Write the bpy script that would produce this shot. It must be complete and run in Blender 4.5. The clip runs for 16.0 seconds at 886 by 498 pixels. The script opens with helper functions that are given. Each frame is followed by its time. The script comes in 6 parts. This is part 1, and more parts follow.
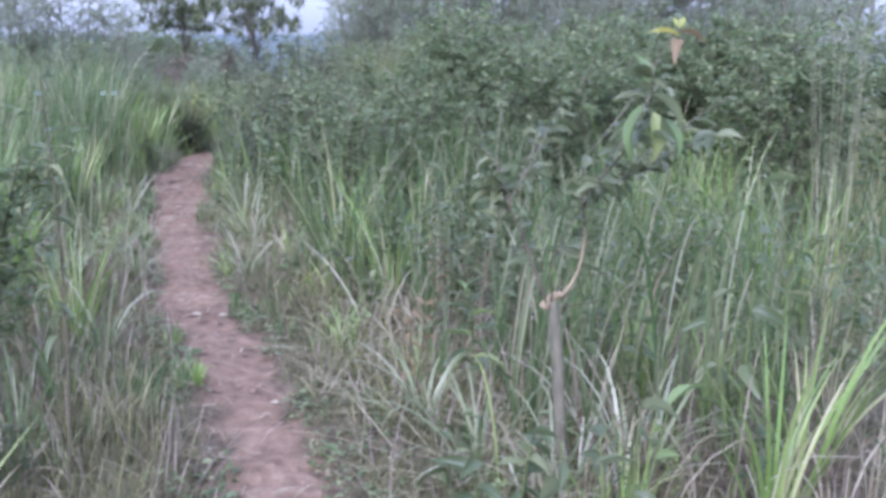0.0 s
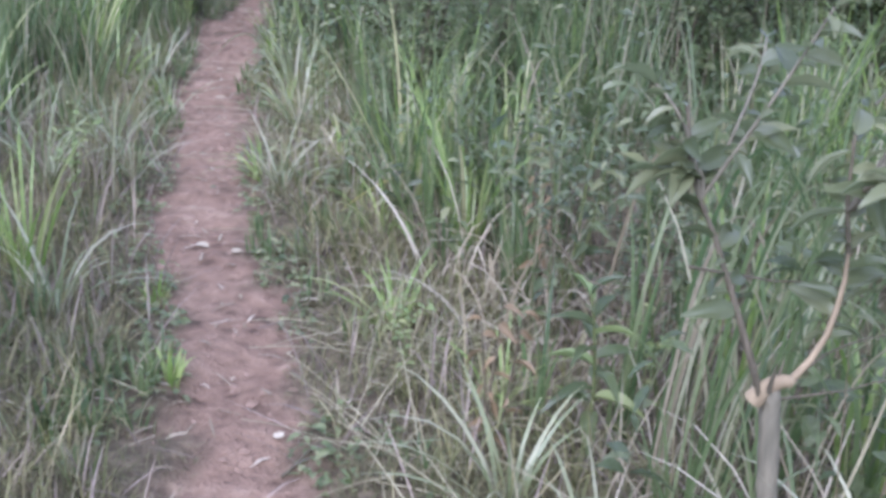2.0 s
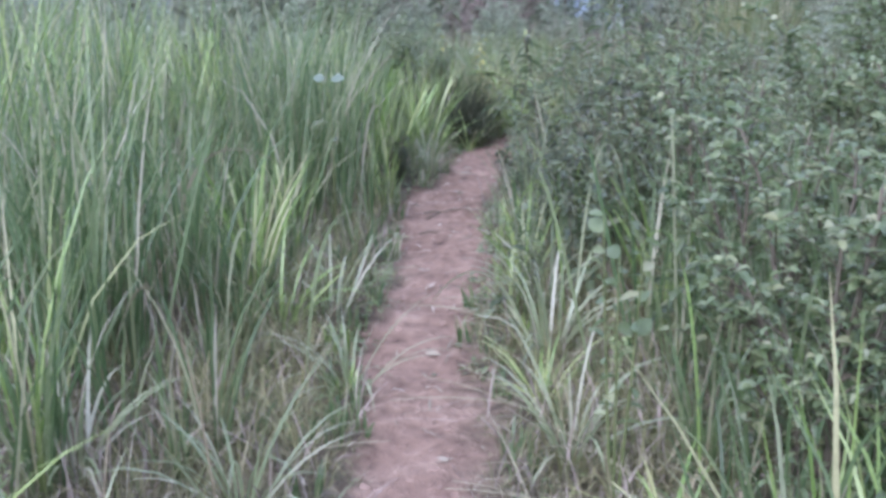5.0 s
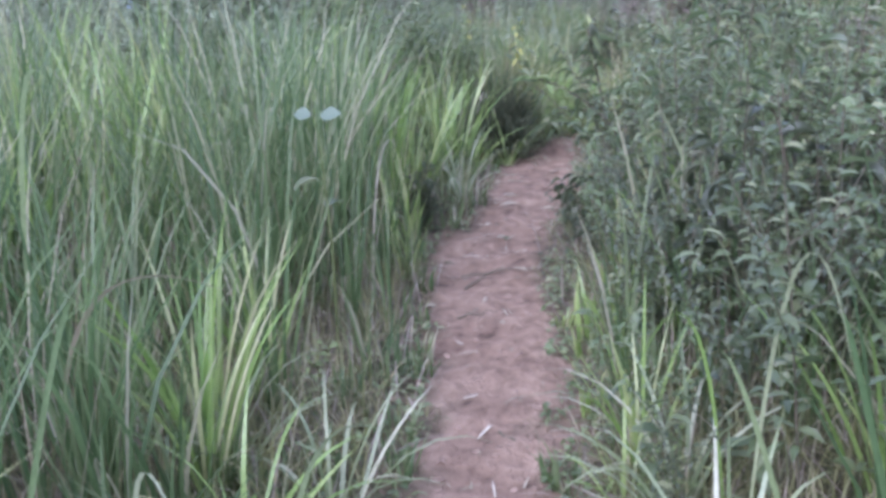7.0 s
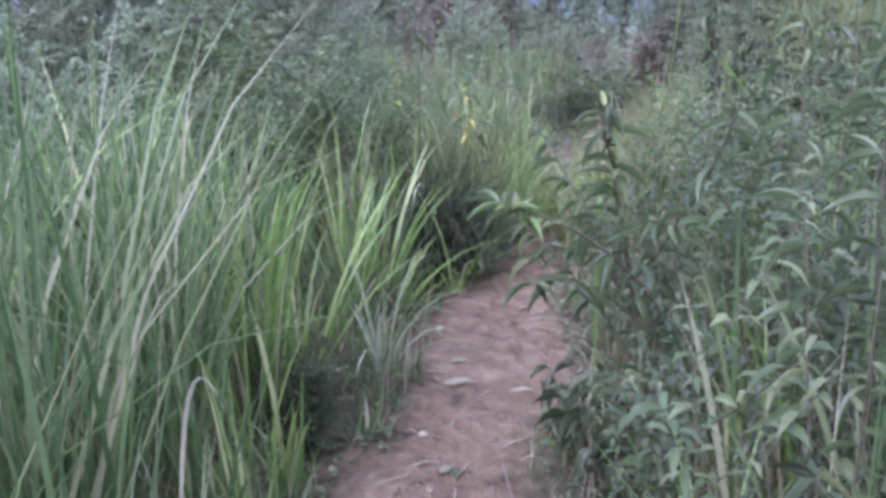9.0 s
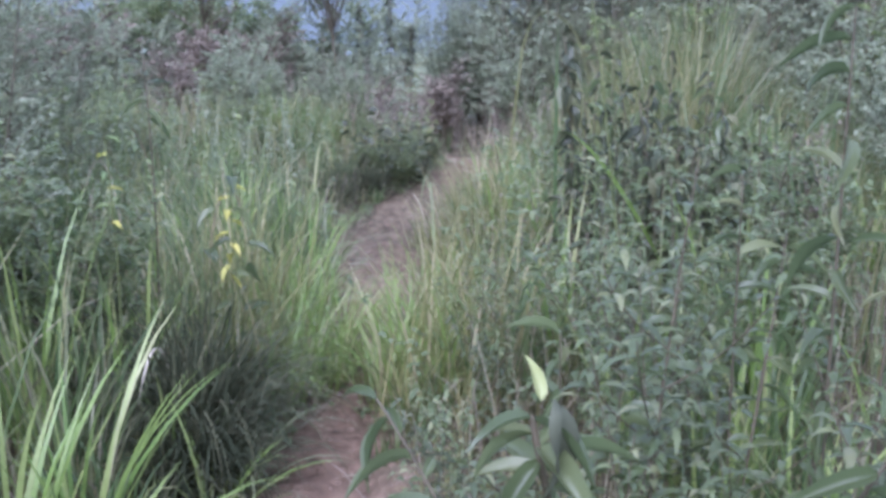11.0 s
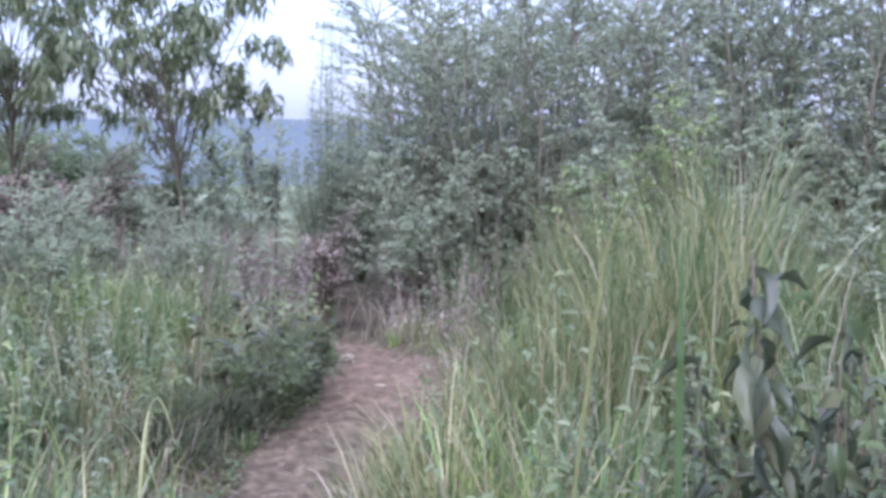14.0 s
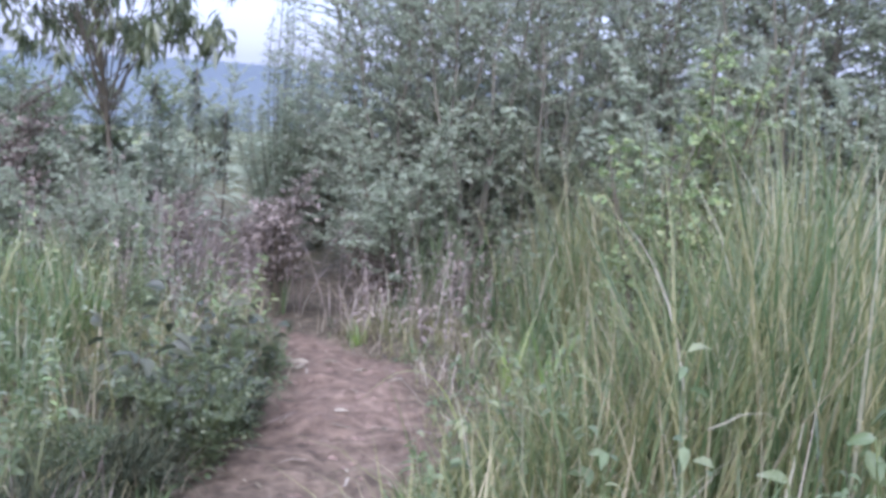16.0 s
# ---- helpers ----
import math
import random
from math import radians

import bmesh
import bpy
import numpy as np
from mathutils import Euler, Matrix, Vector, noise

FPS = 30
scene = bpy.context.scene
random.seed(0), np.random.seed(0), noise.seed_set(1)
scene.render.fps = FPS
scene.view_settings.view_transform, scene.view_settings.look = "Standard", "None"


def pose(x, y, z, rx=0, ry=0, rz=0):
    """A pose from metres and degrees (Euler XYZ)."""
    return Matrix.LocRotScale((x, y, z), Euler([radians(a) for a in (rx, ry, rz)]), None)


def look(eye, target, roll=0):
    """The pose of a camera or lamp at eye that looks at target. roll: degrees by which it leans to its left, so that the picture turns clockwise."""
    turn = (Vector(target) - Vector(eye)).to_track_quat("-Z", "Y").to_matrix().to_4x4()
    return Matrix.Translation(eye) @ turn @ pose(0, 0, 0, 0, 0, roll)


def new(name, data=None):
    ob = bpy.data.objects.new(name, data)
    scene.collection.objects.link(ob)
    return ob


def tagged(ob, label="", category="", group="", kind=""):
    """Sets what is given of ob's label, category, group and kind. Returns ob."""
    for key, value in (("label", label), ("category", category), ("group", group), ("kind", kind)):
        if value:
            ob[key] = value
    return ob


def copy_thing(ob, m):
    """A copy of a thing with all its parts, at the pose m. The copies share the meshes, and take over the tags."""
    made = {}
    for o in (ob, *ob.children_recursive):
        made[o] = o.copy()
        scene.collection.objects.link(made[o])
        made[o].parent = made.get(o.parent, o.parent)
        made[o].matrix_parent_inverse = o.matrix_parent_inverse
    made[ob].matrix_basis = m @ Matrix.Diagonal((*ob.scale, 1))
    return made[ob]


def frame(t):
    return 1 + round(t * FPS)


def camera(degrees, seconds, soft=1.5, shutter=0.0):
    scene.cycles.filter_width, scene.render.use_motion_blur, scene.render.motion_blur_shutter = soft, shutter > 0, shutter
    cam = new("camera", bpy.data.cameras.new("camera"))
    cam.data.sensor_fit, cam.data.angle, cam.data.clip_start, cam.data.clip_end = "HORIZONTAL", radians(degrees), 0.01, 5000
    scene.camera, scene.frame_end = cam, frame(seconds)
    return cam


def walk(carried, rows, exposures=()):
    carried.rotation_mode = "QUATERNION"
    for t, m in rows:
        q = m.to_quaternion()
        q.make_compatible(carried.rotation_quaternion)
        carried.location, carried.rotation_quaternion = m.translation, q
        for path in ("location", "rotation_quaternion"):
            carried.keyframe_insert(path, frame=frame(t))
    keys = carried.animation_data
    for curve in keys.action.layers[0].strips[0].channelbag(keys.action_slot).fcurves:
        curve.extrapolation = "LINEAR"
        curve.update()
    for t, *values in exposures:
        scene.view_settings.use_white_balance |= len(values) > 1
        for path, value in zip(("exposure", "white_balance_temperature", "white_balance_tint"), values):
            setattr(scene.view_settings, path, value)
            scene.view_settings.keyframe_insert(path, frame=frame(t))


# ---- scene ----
cam = camera(45.0, 16.0, soft=3.8)
PATH = [
    (0, pose(0.014, -0.078, 1.519, 78.33, -0.55, 0.12)),
    (0.5, pose(-0.018, 0.276, 1.519, 76.84, -0.67, -0.64)),
    (1, pose(-0.078, 0.645, 1.520, 75.31, -1.96, -0.52)),
    (1.5, pose(-0.102, 1.094, 1.489, 74.22, -3.23, 1.63)),
    (2, pose(-0.074, 1.625, 1.479, 69.80, -2.77, 5.30)),
    (2.5, pose(-0.112, 2.071, 1.493, 68.46, -0.30, 8.25)),
    (3, pose(-0.215, 2.516, 1.495, 72.96, -0.14, 11.36)),
    (3.5, pose(-0.345, 2.960, 1.479, 77.49, -0.09, 14.26)),
    (5.8, pose(-1.121, 4.908, 1.525, 73.95, 0.04, 15.88)),
    (6, pose(-1.179, 5.111, 1.509, 75.18, 0.05, 15.67)),
    (6.5, pose(-1.312, 5.586, 1.499, 74.59, 2.10, 15.02)),
    (7, pose(-1.465, 5.952, 1.538, 73.02, 2.35, 16.15)),
    (7.5, pose(-1.592, 6.456, 1.577, 78.45, 3.23, 17.15)),
    (8, pose(-1.801, 7.077, 1.534, 75.05, 2.56, 15.09)),
    (8.5, pose(-1.898, 7.632, 1.500, 73.64, 2.68, 13.95)),
    (9, pose(-2.013, 8.242, 1.441, 74.70, 1.41, 13.17)),
    (9.5, pose(-2.105, 8.798, 1.435, 75.45, 1.57, 11.15)),
    (10, pose(-2.188, 9.194, 1.449, 75.23, 0.76, 8.08)),
    (10.2, pose(-2.242, 9.327, 1.468, 75.33, 0.37, 6.10)),
    (12.3, pose(-2.399, 11.210, 1.520, 78.08, -0.80, -0.57)),
    (12.5, pose(-2.428, 11.385, 1.531, 78.70, -0.66, -1.00)),
    (13, pose(-2.483, 11.816, 1.537, 79.28, 0.83, -2.27)),
    (13.5, pose(-2.572, 12.157, 1.529, 78.30, 0.76, -4.28)),
    (14, pose(-2.624, 12.528, 1.500, 82.78, -0.54, -6.50)),
    (14.5, pose(-2.586, 12.910, 1.482, 81.68, -2.29, -9.15)),
    (15, pose(-2.535, 13.207, 1.457, 81.82, -2.45, -10.32)),
    (15.5, pose(-2.569, 13.486, 1.474, 80.87, -2.77, -9.66)),
    (16, pose(-2.610, 13.923, 1.457, 80.45, -3.63, -8.53)),
]
walk(cam, PATH, [(0, 1.36, 5160, 30), (0.7, 1.36, 5210, 30), (1.6, 1.36, 5290, 30), (3.0, 1.43, 5250, 30), (6.0, 1.48, 5150, 31), (9.0, 1.36, 5130, 31), (10.2, 1.38, 5140, 30), (12.3, 1.47, 5240, 31), (13.5, 1.52, 5250, 31), (16, 1.54, 5270, 31)])

# ---------------- sky and light ----------------
world = bpy.data.worlds.new("sky")
scene.world = world
world.use_nodes = True
wn, wl = world.node_tree.nodes, world.node_tree.links
wn.clear()
sky = wn.new("ShaderNodeTexSky")
sky.sky_type = "NISHITA"
sky.sun_disc = False
sky.sun_elevation, sky.sun_rotation = radians(42), radians(196)
cloud = wn.new("ShaderNodeMix")
cloud.data_type = "RGBA"
cloud.inputs[0].default_value = 0.85
over = wn.new("ShaderNodeTexCoord")
axes = wn.new("ShaderNodeSeparateXYZ")
wl.new(over.outputs["Generated"], axes.inputs[0])
rise = wn.new("ShaderNodeValToRGB")
for e, (p, c) in zip((rise.color_ramp.elements[0], rise.color_ramp.elements[1], rise.color_ramp.elements.new(0.25)), ((0.0, (0.26, 0.27, 0.282, 1)), (1.0, (1.0, 1.0, 1.0, 1)), (0.25, (0.62, 0.64, 0.66, 1)))):
    e.position, e.color = p, c
wl.new(axes.outputs["Z"], rise.inputs[0])
shade = wn.new("ShaderNodeVectorMath")
shade.operation = "MULTIPLY"
shade.inputs[1].default_value = (5.9, 6.35, 7.1)
wl.new(rise.outputs[0], shade.inputs[0])
wl.new(shade.outputs[0], cloud.inputs[7])
wl.new(sky.outputs[0], cloud.inputs[6])
bg = wn.new("ShaderNodeBackground")
bg.inputs["Strength"].default_value = 0.15
wl.new(cloud.outputs[2], bg.inputs["Color"])
wo = wn.new("ShaderNodeOutputWorld")
wl.new(bg.outputs[0], wo.inputs[0])
sun = new("sun", bpy.data.lights.new("sun", "SUN"))
sun.data.energy, sun.data.angle, sun.data.color = 2.0, radians(50), (1.0, 0.96, 0.9)
sun.matrix_world = look((0, 0, 16), (5, 17, 0))

# ---------------- materials ----------------
def mat(name):
    m = bpy.data.materials.new(name)
    m.use_nodes = True
    m.node_tree.nodes.clear()
    return m, m.node_tree.nodes, m.node_tree.links


def ramp(nodes, stops):
    r = nodes.new("ShaderNodeValToRGB")
    els = r.color_ramp.elements
    while len(els) < len(stops):
        els.new(0.5)
    for e, (p, c) in zip(els, stops):
        e.position, e.color = p, (*c, 1)
    return r


def foliage(name, stops, rough=0.5, through_light=0.3, spec=0.4, patch=3.0, metal=0.0):
    """Leaves or blades: one colour for each piece, mottled by soft patches, letting some light through."""
    m, n, l = mat(name)
    geo = n.new("ShaderNodeNewGeometry")
    obj = n.new("ShaderNodeTexCoord")
    info = n.new("ShaderNodeObjectInfo")
    big = n.new("ShaderNodeTexNoise")
    big.inputs["Scale"].default_value = patch
    big.inputs["Detail"].default_value = 3
    fine = n.new("ShaderNodeTexNoise")
    fine.inputs["Scale"].default_value = 60
    fine.inputs["Detail"].default_value = 2
    l.new(geo.outputs["Position"], big.inputs["Vector"])
    l.new(obj.outputs["Object"], fine.inputs["Vector"])
    add = n.new("ShaderNodeMath")
    add.operation = "ADD"
    l.new(geo.outputs["Random Per Island"], add.inputs[0])
    l.new(info.outputs["Random"], add.inputs[1])
    wrap = n.new("ShaderNodeMath")
    wrap.operation = "FRACT"
    l.new(add.outputs[0], wrap.inputs[0])
    r = ramp(n, stops)
    l.new(wrap.outputs[0], r.inputs[0])
    hsv = n.new("ShaderNodeHueSaturation")
    l.new(r.outputs[0], hsv.inputs["Color"])
    vary = n.new("ShaderNodeMapRange")
    vary.inputs[3].default_value, vary.inputs[4].default_value = 0.55, 1.45
    l.new(big.outputs["Fac"], vary.inputs[0])
    speck = n.new("ShaderNodeMapRange")
    speck.inputs[3].default_value, speck.inputs[4].default_value = 0.75, 1.25
    l.new(fine.outputs["Fac"], speck.inputs[0])
    mul = n.new("ShaderNodeMath")
    mul.operation = "MULTIPLY"
    l.new(vary.outputs[0], mul.inputs[0])
    l.new(speck.outputs[0], mul.inputs[1])
    l.new(mul.outputs[0], hsv.inputs["Value"])
    p = n.new("ShaderNodeBsdfPrincipled")
    p.inputs["Roughness"].default_value = rough
    p.inputs["Specular IOR Level"].default_value = spec
    l.new(hsv.outputs[0], p.inputs["Base Color"])
    t = n.new("ShaderNodeBsdfTranslucent")
    l.new(hsv.outputs[0], t.inputs["Color"])
    mix = n.new("ShaderNodeMixShader")
    mix.inputs[0].default_value = through_light
    l.new(p.outputs[0], mix.inputs[1])
    l.new(t.outputs[0], mix.inputs[2])
    out = n.new("ShaderNodeOutputMaterial")
    l.new(mix.outputs[0], out.inputs[0])
    return m


def rough_solid(name, a, b, scale=20.0, rough=0.8, bump=0.3, stretch=(1, 1, 1)):
    """Bark, earth, stone: two colours mixed by noise at two scales, with relief."""
    m, n, l = mat(name)
    co = n.new("ShaderNodeTexCoord")
    mp = n.new("ShaderNodeMapping")
    mp.inputs["Scale"].default_value = stretch
    l.new(co.outputs["Object"], mp.inputs[0])
    n1, n2 = n.new("ShaderNodeTexNoise"), n.new("ShaderNodeTexNoise")
    n1.inputs["Scale"].default_value, n1.inputs["Detail"].default_value = scale, 6
    n2.inputs["Scale"].default_value, n2.inputs["Detail"].default_value = scale / 6, 3
    for q in (n1, n2):
        l.new(mp.outputs[0], q.inputs["Vector"])
    av = n.new("ShaderNodeMath")
    av.operation = "ADD"
    l.new(n1.outputs["Fac"], av.inputs[0])
    l.new(n2.outputs["Fac"], av.inputs[1])
    r = ramp(n, [(0.35, a), (0.65, b)])
    half = n.new("ShaderNodeMath")
    half.operation = "MULTIPLY"
    half.inputs[1].default_value = 0.5
    l.new(av.outputs[0], half.inputs[0])
    l.new(half.outputs[0], r.inputs[0])
    p = n.new("ShaderNodeBsdfPrincipled")
    p.inputs["Roughness"].default_value = rough
    p.inputs["Specular IOR Level"].default_value = 0.25
    l.new(r.outputs[0], p.inputs["Base Color"])
    bp = n.new("ShaderNodeBump")
    bp.inputs["Strength"].default_value = bump
    bp.inputs["Distance"].default_value = 0.02
    l.new(n1.outputs["Fac"], bp.inputs["Height"])
    l.new(bp.outputs[0], p.inputs["Normal"])
    out = n.new("ShaderNodeOutputMaterial")
    l.new(p.outputs[0], out.inputs[0])
    return m


GRASS = foliage("grass_green", [(0.0, (0.08, 0.13, 0.05)), (0.35, (0.125, 0.185, 0.072)), (0.65, (0.175, 0.235, 0.10)), (0.84, (0.23, 0.275, 0.125)), (0.94, (0.36, 0.35, 0.20)), (1.0, (0.46, 0.43, 0.30))], 0.38, 0.55, 0.5, 1.2)
# Pale blades: the sheen on arching grass is painted into the green.
GRASS_SHEEN_PALE = foliage("grass_sheen_pale", [(0.0, (0.16, 0.20, 0.09)), (0.4, (0.24, 0.285, 0.14)), (0.75, (0.34, 0.365, 0.205)), (1.0, (0.48, 0.475, 0.33))], 0.34, 0.42, 0.7, 1.2)
GRASS_BRIGHT = foliage("grass_bright", [(0.0, (0.17, 0.27, 0.06)), (0.5, (0.26, 0.36, 0.10)), (0.85, (0.36, 0.42, 0.15)), (1.0, (0.50, 0.47, 0.26))], 0.36, 0.4, 0.6, 1.5)
GRASS_DRY = foliage("grass_dry", [(0.0, (0.20, 0.165, 0.10)), (0.4, (0.28, 0.24, 0.155)), (0.75, (0.40, 0.35, 0.24)), (1.0, (0.56, 0.51, 0.39))], 0.5, 0.3, 0.4, 2.0)
GRASS_OLIVE = foliage("grass_olive", [(0.0, (0.11, 0.14, 0.05)), (0.4, (0.205, 0.215, 0.083)), (0.75, (0.29, 0.275, 0.12)), (1.0, (0.44, 0.385, 0.23))], 0.5, 0.4, 0.4, 1.5)
GRASS_TURF = foliage("grass_turf", [(0.0, (0.10, 0.105, 0.05)), (0.5, (0.155, 0.155, 0.075)), (1.0, (0.24, 0.22, 0.12))], 0.6, 0.35, 0.25, 4.0)
LEAF = foliage("leaf_green", [(0.0, (0.115, 0.16, 0.068)), (0.5, (0.18, 0.235, 0.103)), (0.85, (0.25, 0.295, 0.138)), (1.0, (0.37, 0.385, 0.20))], 0.33, 0.56, 0.65)
# Background foliage: distance haze painted in as a paler, greyer green.
LEAF_HAZE = foliage("leaf_haze_pale", [(0.0, (0.29, 0.335, 0.22)), (0.5, (0.345, 0.39, 0.26)), (0.85, (0.39, 0.43, 0.295)), (1.0, (0.44, 0.465, 0.335))], 0.7, 0.58, 0.2)
LEAF_BRIGHT = foliage("leaf_bright", [(0.0, (0.16, 0.23, 0.085)), (0.6, (0.24, 0.31, 0.115)), (1.0, (0.36, 0.39, 0.16))], 0.4, 0.4, 0.5)
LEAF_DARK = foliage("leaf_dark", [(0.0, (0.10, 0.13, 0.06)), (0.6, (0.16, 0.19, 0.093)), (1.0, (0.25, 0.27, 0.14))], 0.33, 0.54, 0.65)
# Next two: LEAF darkened, the shade among crowded weeds and bushes painted in.
LEAF_DEEP_SHADED = foliage("leaf_deep_shaded", [(0.0, (0.07, 0.092, 0.046)), (0.6, (0.11, 0.135, 0.068)), (1.0, (0.175, 0.19, 0.10))], 0.33, 0.52, 0.65)
LEAF_SHADE = foliage("leaf_mid_shaded", [(0.0, (0.08, 0.11, 0.048)), (0.5, (0.125, 0.162, 0.07)), (0.85, (0.18, 0.215, 0.10)), (1.0, (0.28, 0.295, 0.145))], 0.33, 0.5, 0.65)
# Dark plants' own green, darkened further by painting in the shade among them.
LEAF_DUSK_SHADED = foliage("leaf_dusk_shaded", [(0.0, (0.045, 0.056, 0.028)), (0.6, (0.07, 0.083, 0.044)), (1.0, (0.125, 0.13, 0.07))], 0.38, 0.4, 0.5)
LEAF_PALE = foliage("leaf_pale", [(0.0, (0.1, 0.14, 0.09)), (1.0, (0.16, 0.205, 0.138))], 0.5, 0.3, 0.4)
LEAF_BROWN = foliage("leaf_brown", [(0.0, (0.17, 0.14, 0.115)), (0.5, (0.27, 0.225, 0.18)), (1.0, (0.40, 0.33, 0.26))], 0.6, 0.3, 0.3)
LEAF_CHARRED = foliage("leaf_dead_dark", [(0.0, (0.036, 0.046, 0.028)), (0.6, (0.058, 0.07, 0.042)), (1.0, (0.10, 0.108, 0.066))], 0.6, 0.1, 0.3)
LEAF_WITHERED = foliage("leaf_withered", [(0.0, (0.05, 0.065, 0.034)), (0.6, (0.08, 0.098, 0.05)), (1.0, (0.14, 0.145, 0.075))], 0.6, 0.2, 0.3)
# Near-black blades whose colour replaces the shade inside grass hollows.
SHADE_DARK = foliage("hollow_shade", [(0.0, (0.042, 0.052, 0.03)), (0.6, (0.066, 0.078, 0.044)), (1.0, (0.12, 0.12, 0.068))], 0.9, 0.1, 0.08)
LEAF_YELLOW = foliage("leaf_yellow", [(0.0, (0.36, 0.38, 0.08)), (1.0, (0.55, 0.50, 0.13))], 0.45, 0.4, 0.4)
LEAF_RUST = foliage("leaf_rust", [(0.0, (0.18, 0.135, 0.075)), (1.0, (0.29, 0.21, 0.115))], 0.5, 0.3, 0.4)
STEM = rough_solid("stem_bark", (0.07, 0.062, 0.04), (0.14, 0.12, 0.078), 60, 0.75, 0.4, (1, 1, 0.2))
STEM_GREEN = rough_solid("stem_green", (0.09, 0.12, 0.04), (0.16, 0.18, 0.07), 50, 0.6, 0.2, (1, 1, 0.2))
STUMP = rough_solid("stump_bark", (0.105, 0.1, 0.07), (0.21, 0.19, 0.13), 60, 0.75, 0.4, (1, 1, 0.2))
STUMP_PALE = rough_solid("peeled_bark", (0.16, 0.125, 0.075), (0.32, 0.255, 0.155), 50, 0.7, 0.4, (1, 1, 0.2))
STEM_PALE = rough_solid("stem_pale", (0.22, 0.205, 0.125), (0.40, 0.37, 0.235), 60, 0.7, 0.4, (1, 1, 0.2))
PEBBLE = rough_solid("clod", (0.13, 0.088, 0.062), (0.30, 0.21, 0.15), 40, 0.9, 0.3)


def soil():
    """Trodden laterite on the trail, darker litter and humus beside it, by an attribute of the mesh."""
    m, n, l = mat("soil")
    geo = n.new("ShaderNodeNewGeometry")
    at = n.new("ShaderNodeAttribute")
    at.attribute_name = "trodden"

    def noise_at(scale, detail=5.0):
        q = n.new("ShaderNodeTexNoise")
        q.inputs["Scale"].default_value, q.inputs["Detail"].default_value = scale, detail
        l.new(geo.outputs["Position"], q.inputs["Vector"])
        return q

    a, b, c = noise_at(3.0), noise_at(15.0, 8.0), noise_at(110.0, 3.0)
    trail = ramp(n, [(0.34, (0.09, 0.06, 0.042)), (0.405, (0.205, 0.136, 0.095)), (0.54, (0.285, 0.196, 0.137)), (0.66, (0.38, 0.275, 0.196))])
    mx = n.new("ShaderNodeMath")
    mx.operation = "MULTIPLY_ADD"
    mx.inputs[1].default_value, mx.inputs[2].default_value = 0.5, 0.0
    sm = n.new("ShaderNodeMath")
    sm.operation = "ADD"
    l.new(a.outputs["Fac"], sm.inputs[0])
    l.new(b.outputs["Fac"], sm.inputs[1])
    l.new(sm.outputs[0], mx.inputs[0])
    l.new(mx.outputs[0], trail.inputs[0])
    side = ramp(n, [(0.3, (0.075, 0.062, 0.041)), (0.5, (0.125, 0.104, 0.068)), (0.7, (0.20, 0.17, 0.108))])
    l.new(b.outputs["Fac"], side.inputs[0])
    edge = n.new("ShaderNodeMath")
    edge.operation = "MULTIPLY_ADD"
    edge.inputs[1].default_value, edge.inputs[2].default_value = 0.8, -0.4
    l.new(b.outputs["Fac"], edge.inputs[0])
    e2 = n.new("ShaderNodeMath")
    e2.operation = "ADD"
    e2.use_clamp = True
    l.new(edge.outputs[0], e2.inputs[0])
    l.new(at.outputs["Fac"], e2.inputs[1])
    mix = n.new("ShaderNodeMix")
    mix.data_type = "RGBA"
    l.new(e2.outputs[0], mix.inputs[0])
    turf = ramp(n, [(0.3, (0.075, 0.085, 0.038)), (0.5, (0.12, 0.135, 0.058)), (0.7, (0.19, 0.185, 0.09))])
    l.new(b.outputs["Fac"], turf.inputs[0])
    grown = n.new("ShaderNodeAttribute")
    grown.attribute_name = "grown"
    cover = n.new("ShaderNodeMix")
    cover.data_type = "RGBA"
    l.new(grown.outputs["Fac"], cover.inputs[0])
    l.new(side.outputs[0], cover.inputs[6])
    l.new(turf.outputs[0], cover.inputs[7])
    l.new(cover.outputs[2], mix.inputs[6])
    l.new(trail.outputs[0], mix.inputs[7])
    p = n.new("ShaderNodeBsdfPrincipled")
    p.inputs["Roughness"].default_value = 0.9
    p.inputs["Specular IOR Level"].default_value = 0.15
    l.new(mix.outputs[2], p.inputs["Base Color"])
    hs = n.new("ShaderNodeMath")
    hs.operation = "ADD"
    l.new(b.outputs["Fac"], hs.inputs[0])
    grit = n.new("ShaderNodeMath")
    grit.operation = "MULTIPLY"
    grit.inputs[1].default_value = 0.45
    l.new(c.outputs["Fac"], grit.inputs[0])
    l.new(grit.outputs[0], hs.inputs[1])
    bp = n.new("ShaderNodeBump")
    bp.inputs["Strength"].default_value, bp.inputs["Distance"].default_value = 1.0, 0.06
    l.new(hs.outputs[0], bp.inputs["Height"])
    l.new(bp.outputs[0], p.inputs["Normal"])
    out = n.new("ShaderNodeOutputMaterial")
    l.new(p.outputs[0], out.inputs[0])
    return m


SOIL = soil()

# ---------------- trail and ground ----------------
CENTRE = np.array([(-8, 2.1), (-3, 1.1), (0, 0.42), (1.6, 0.0), (3.2, -0.51), (4.25, -0.84), (5.15, -1.15), (6.2, -1.53), (7.6, -1.88), (8.5, -2.17), (9.5, -2.40), (10.5, -2.60), (11.6, -2.74), (12.5, -2.79), (13.6, -2.75), (14.75, -2.73), (15.45, -2.78), (16.1, -2.87), (16.65, -2.76), (17.15, -2.52), (17.7, -2.34), (18.6, -2.2), (19.3, -2.3), (20.2, -2.5), (24, -4.2), (40, -10)])
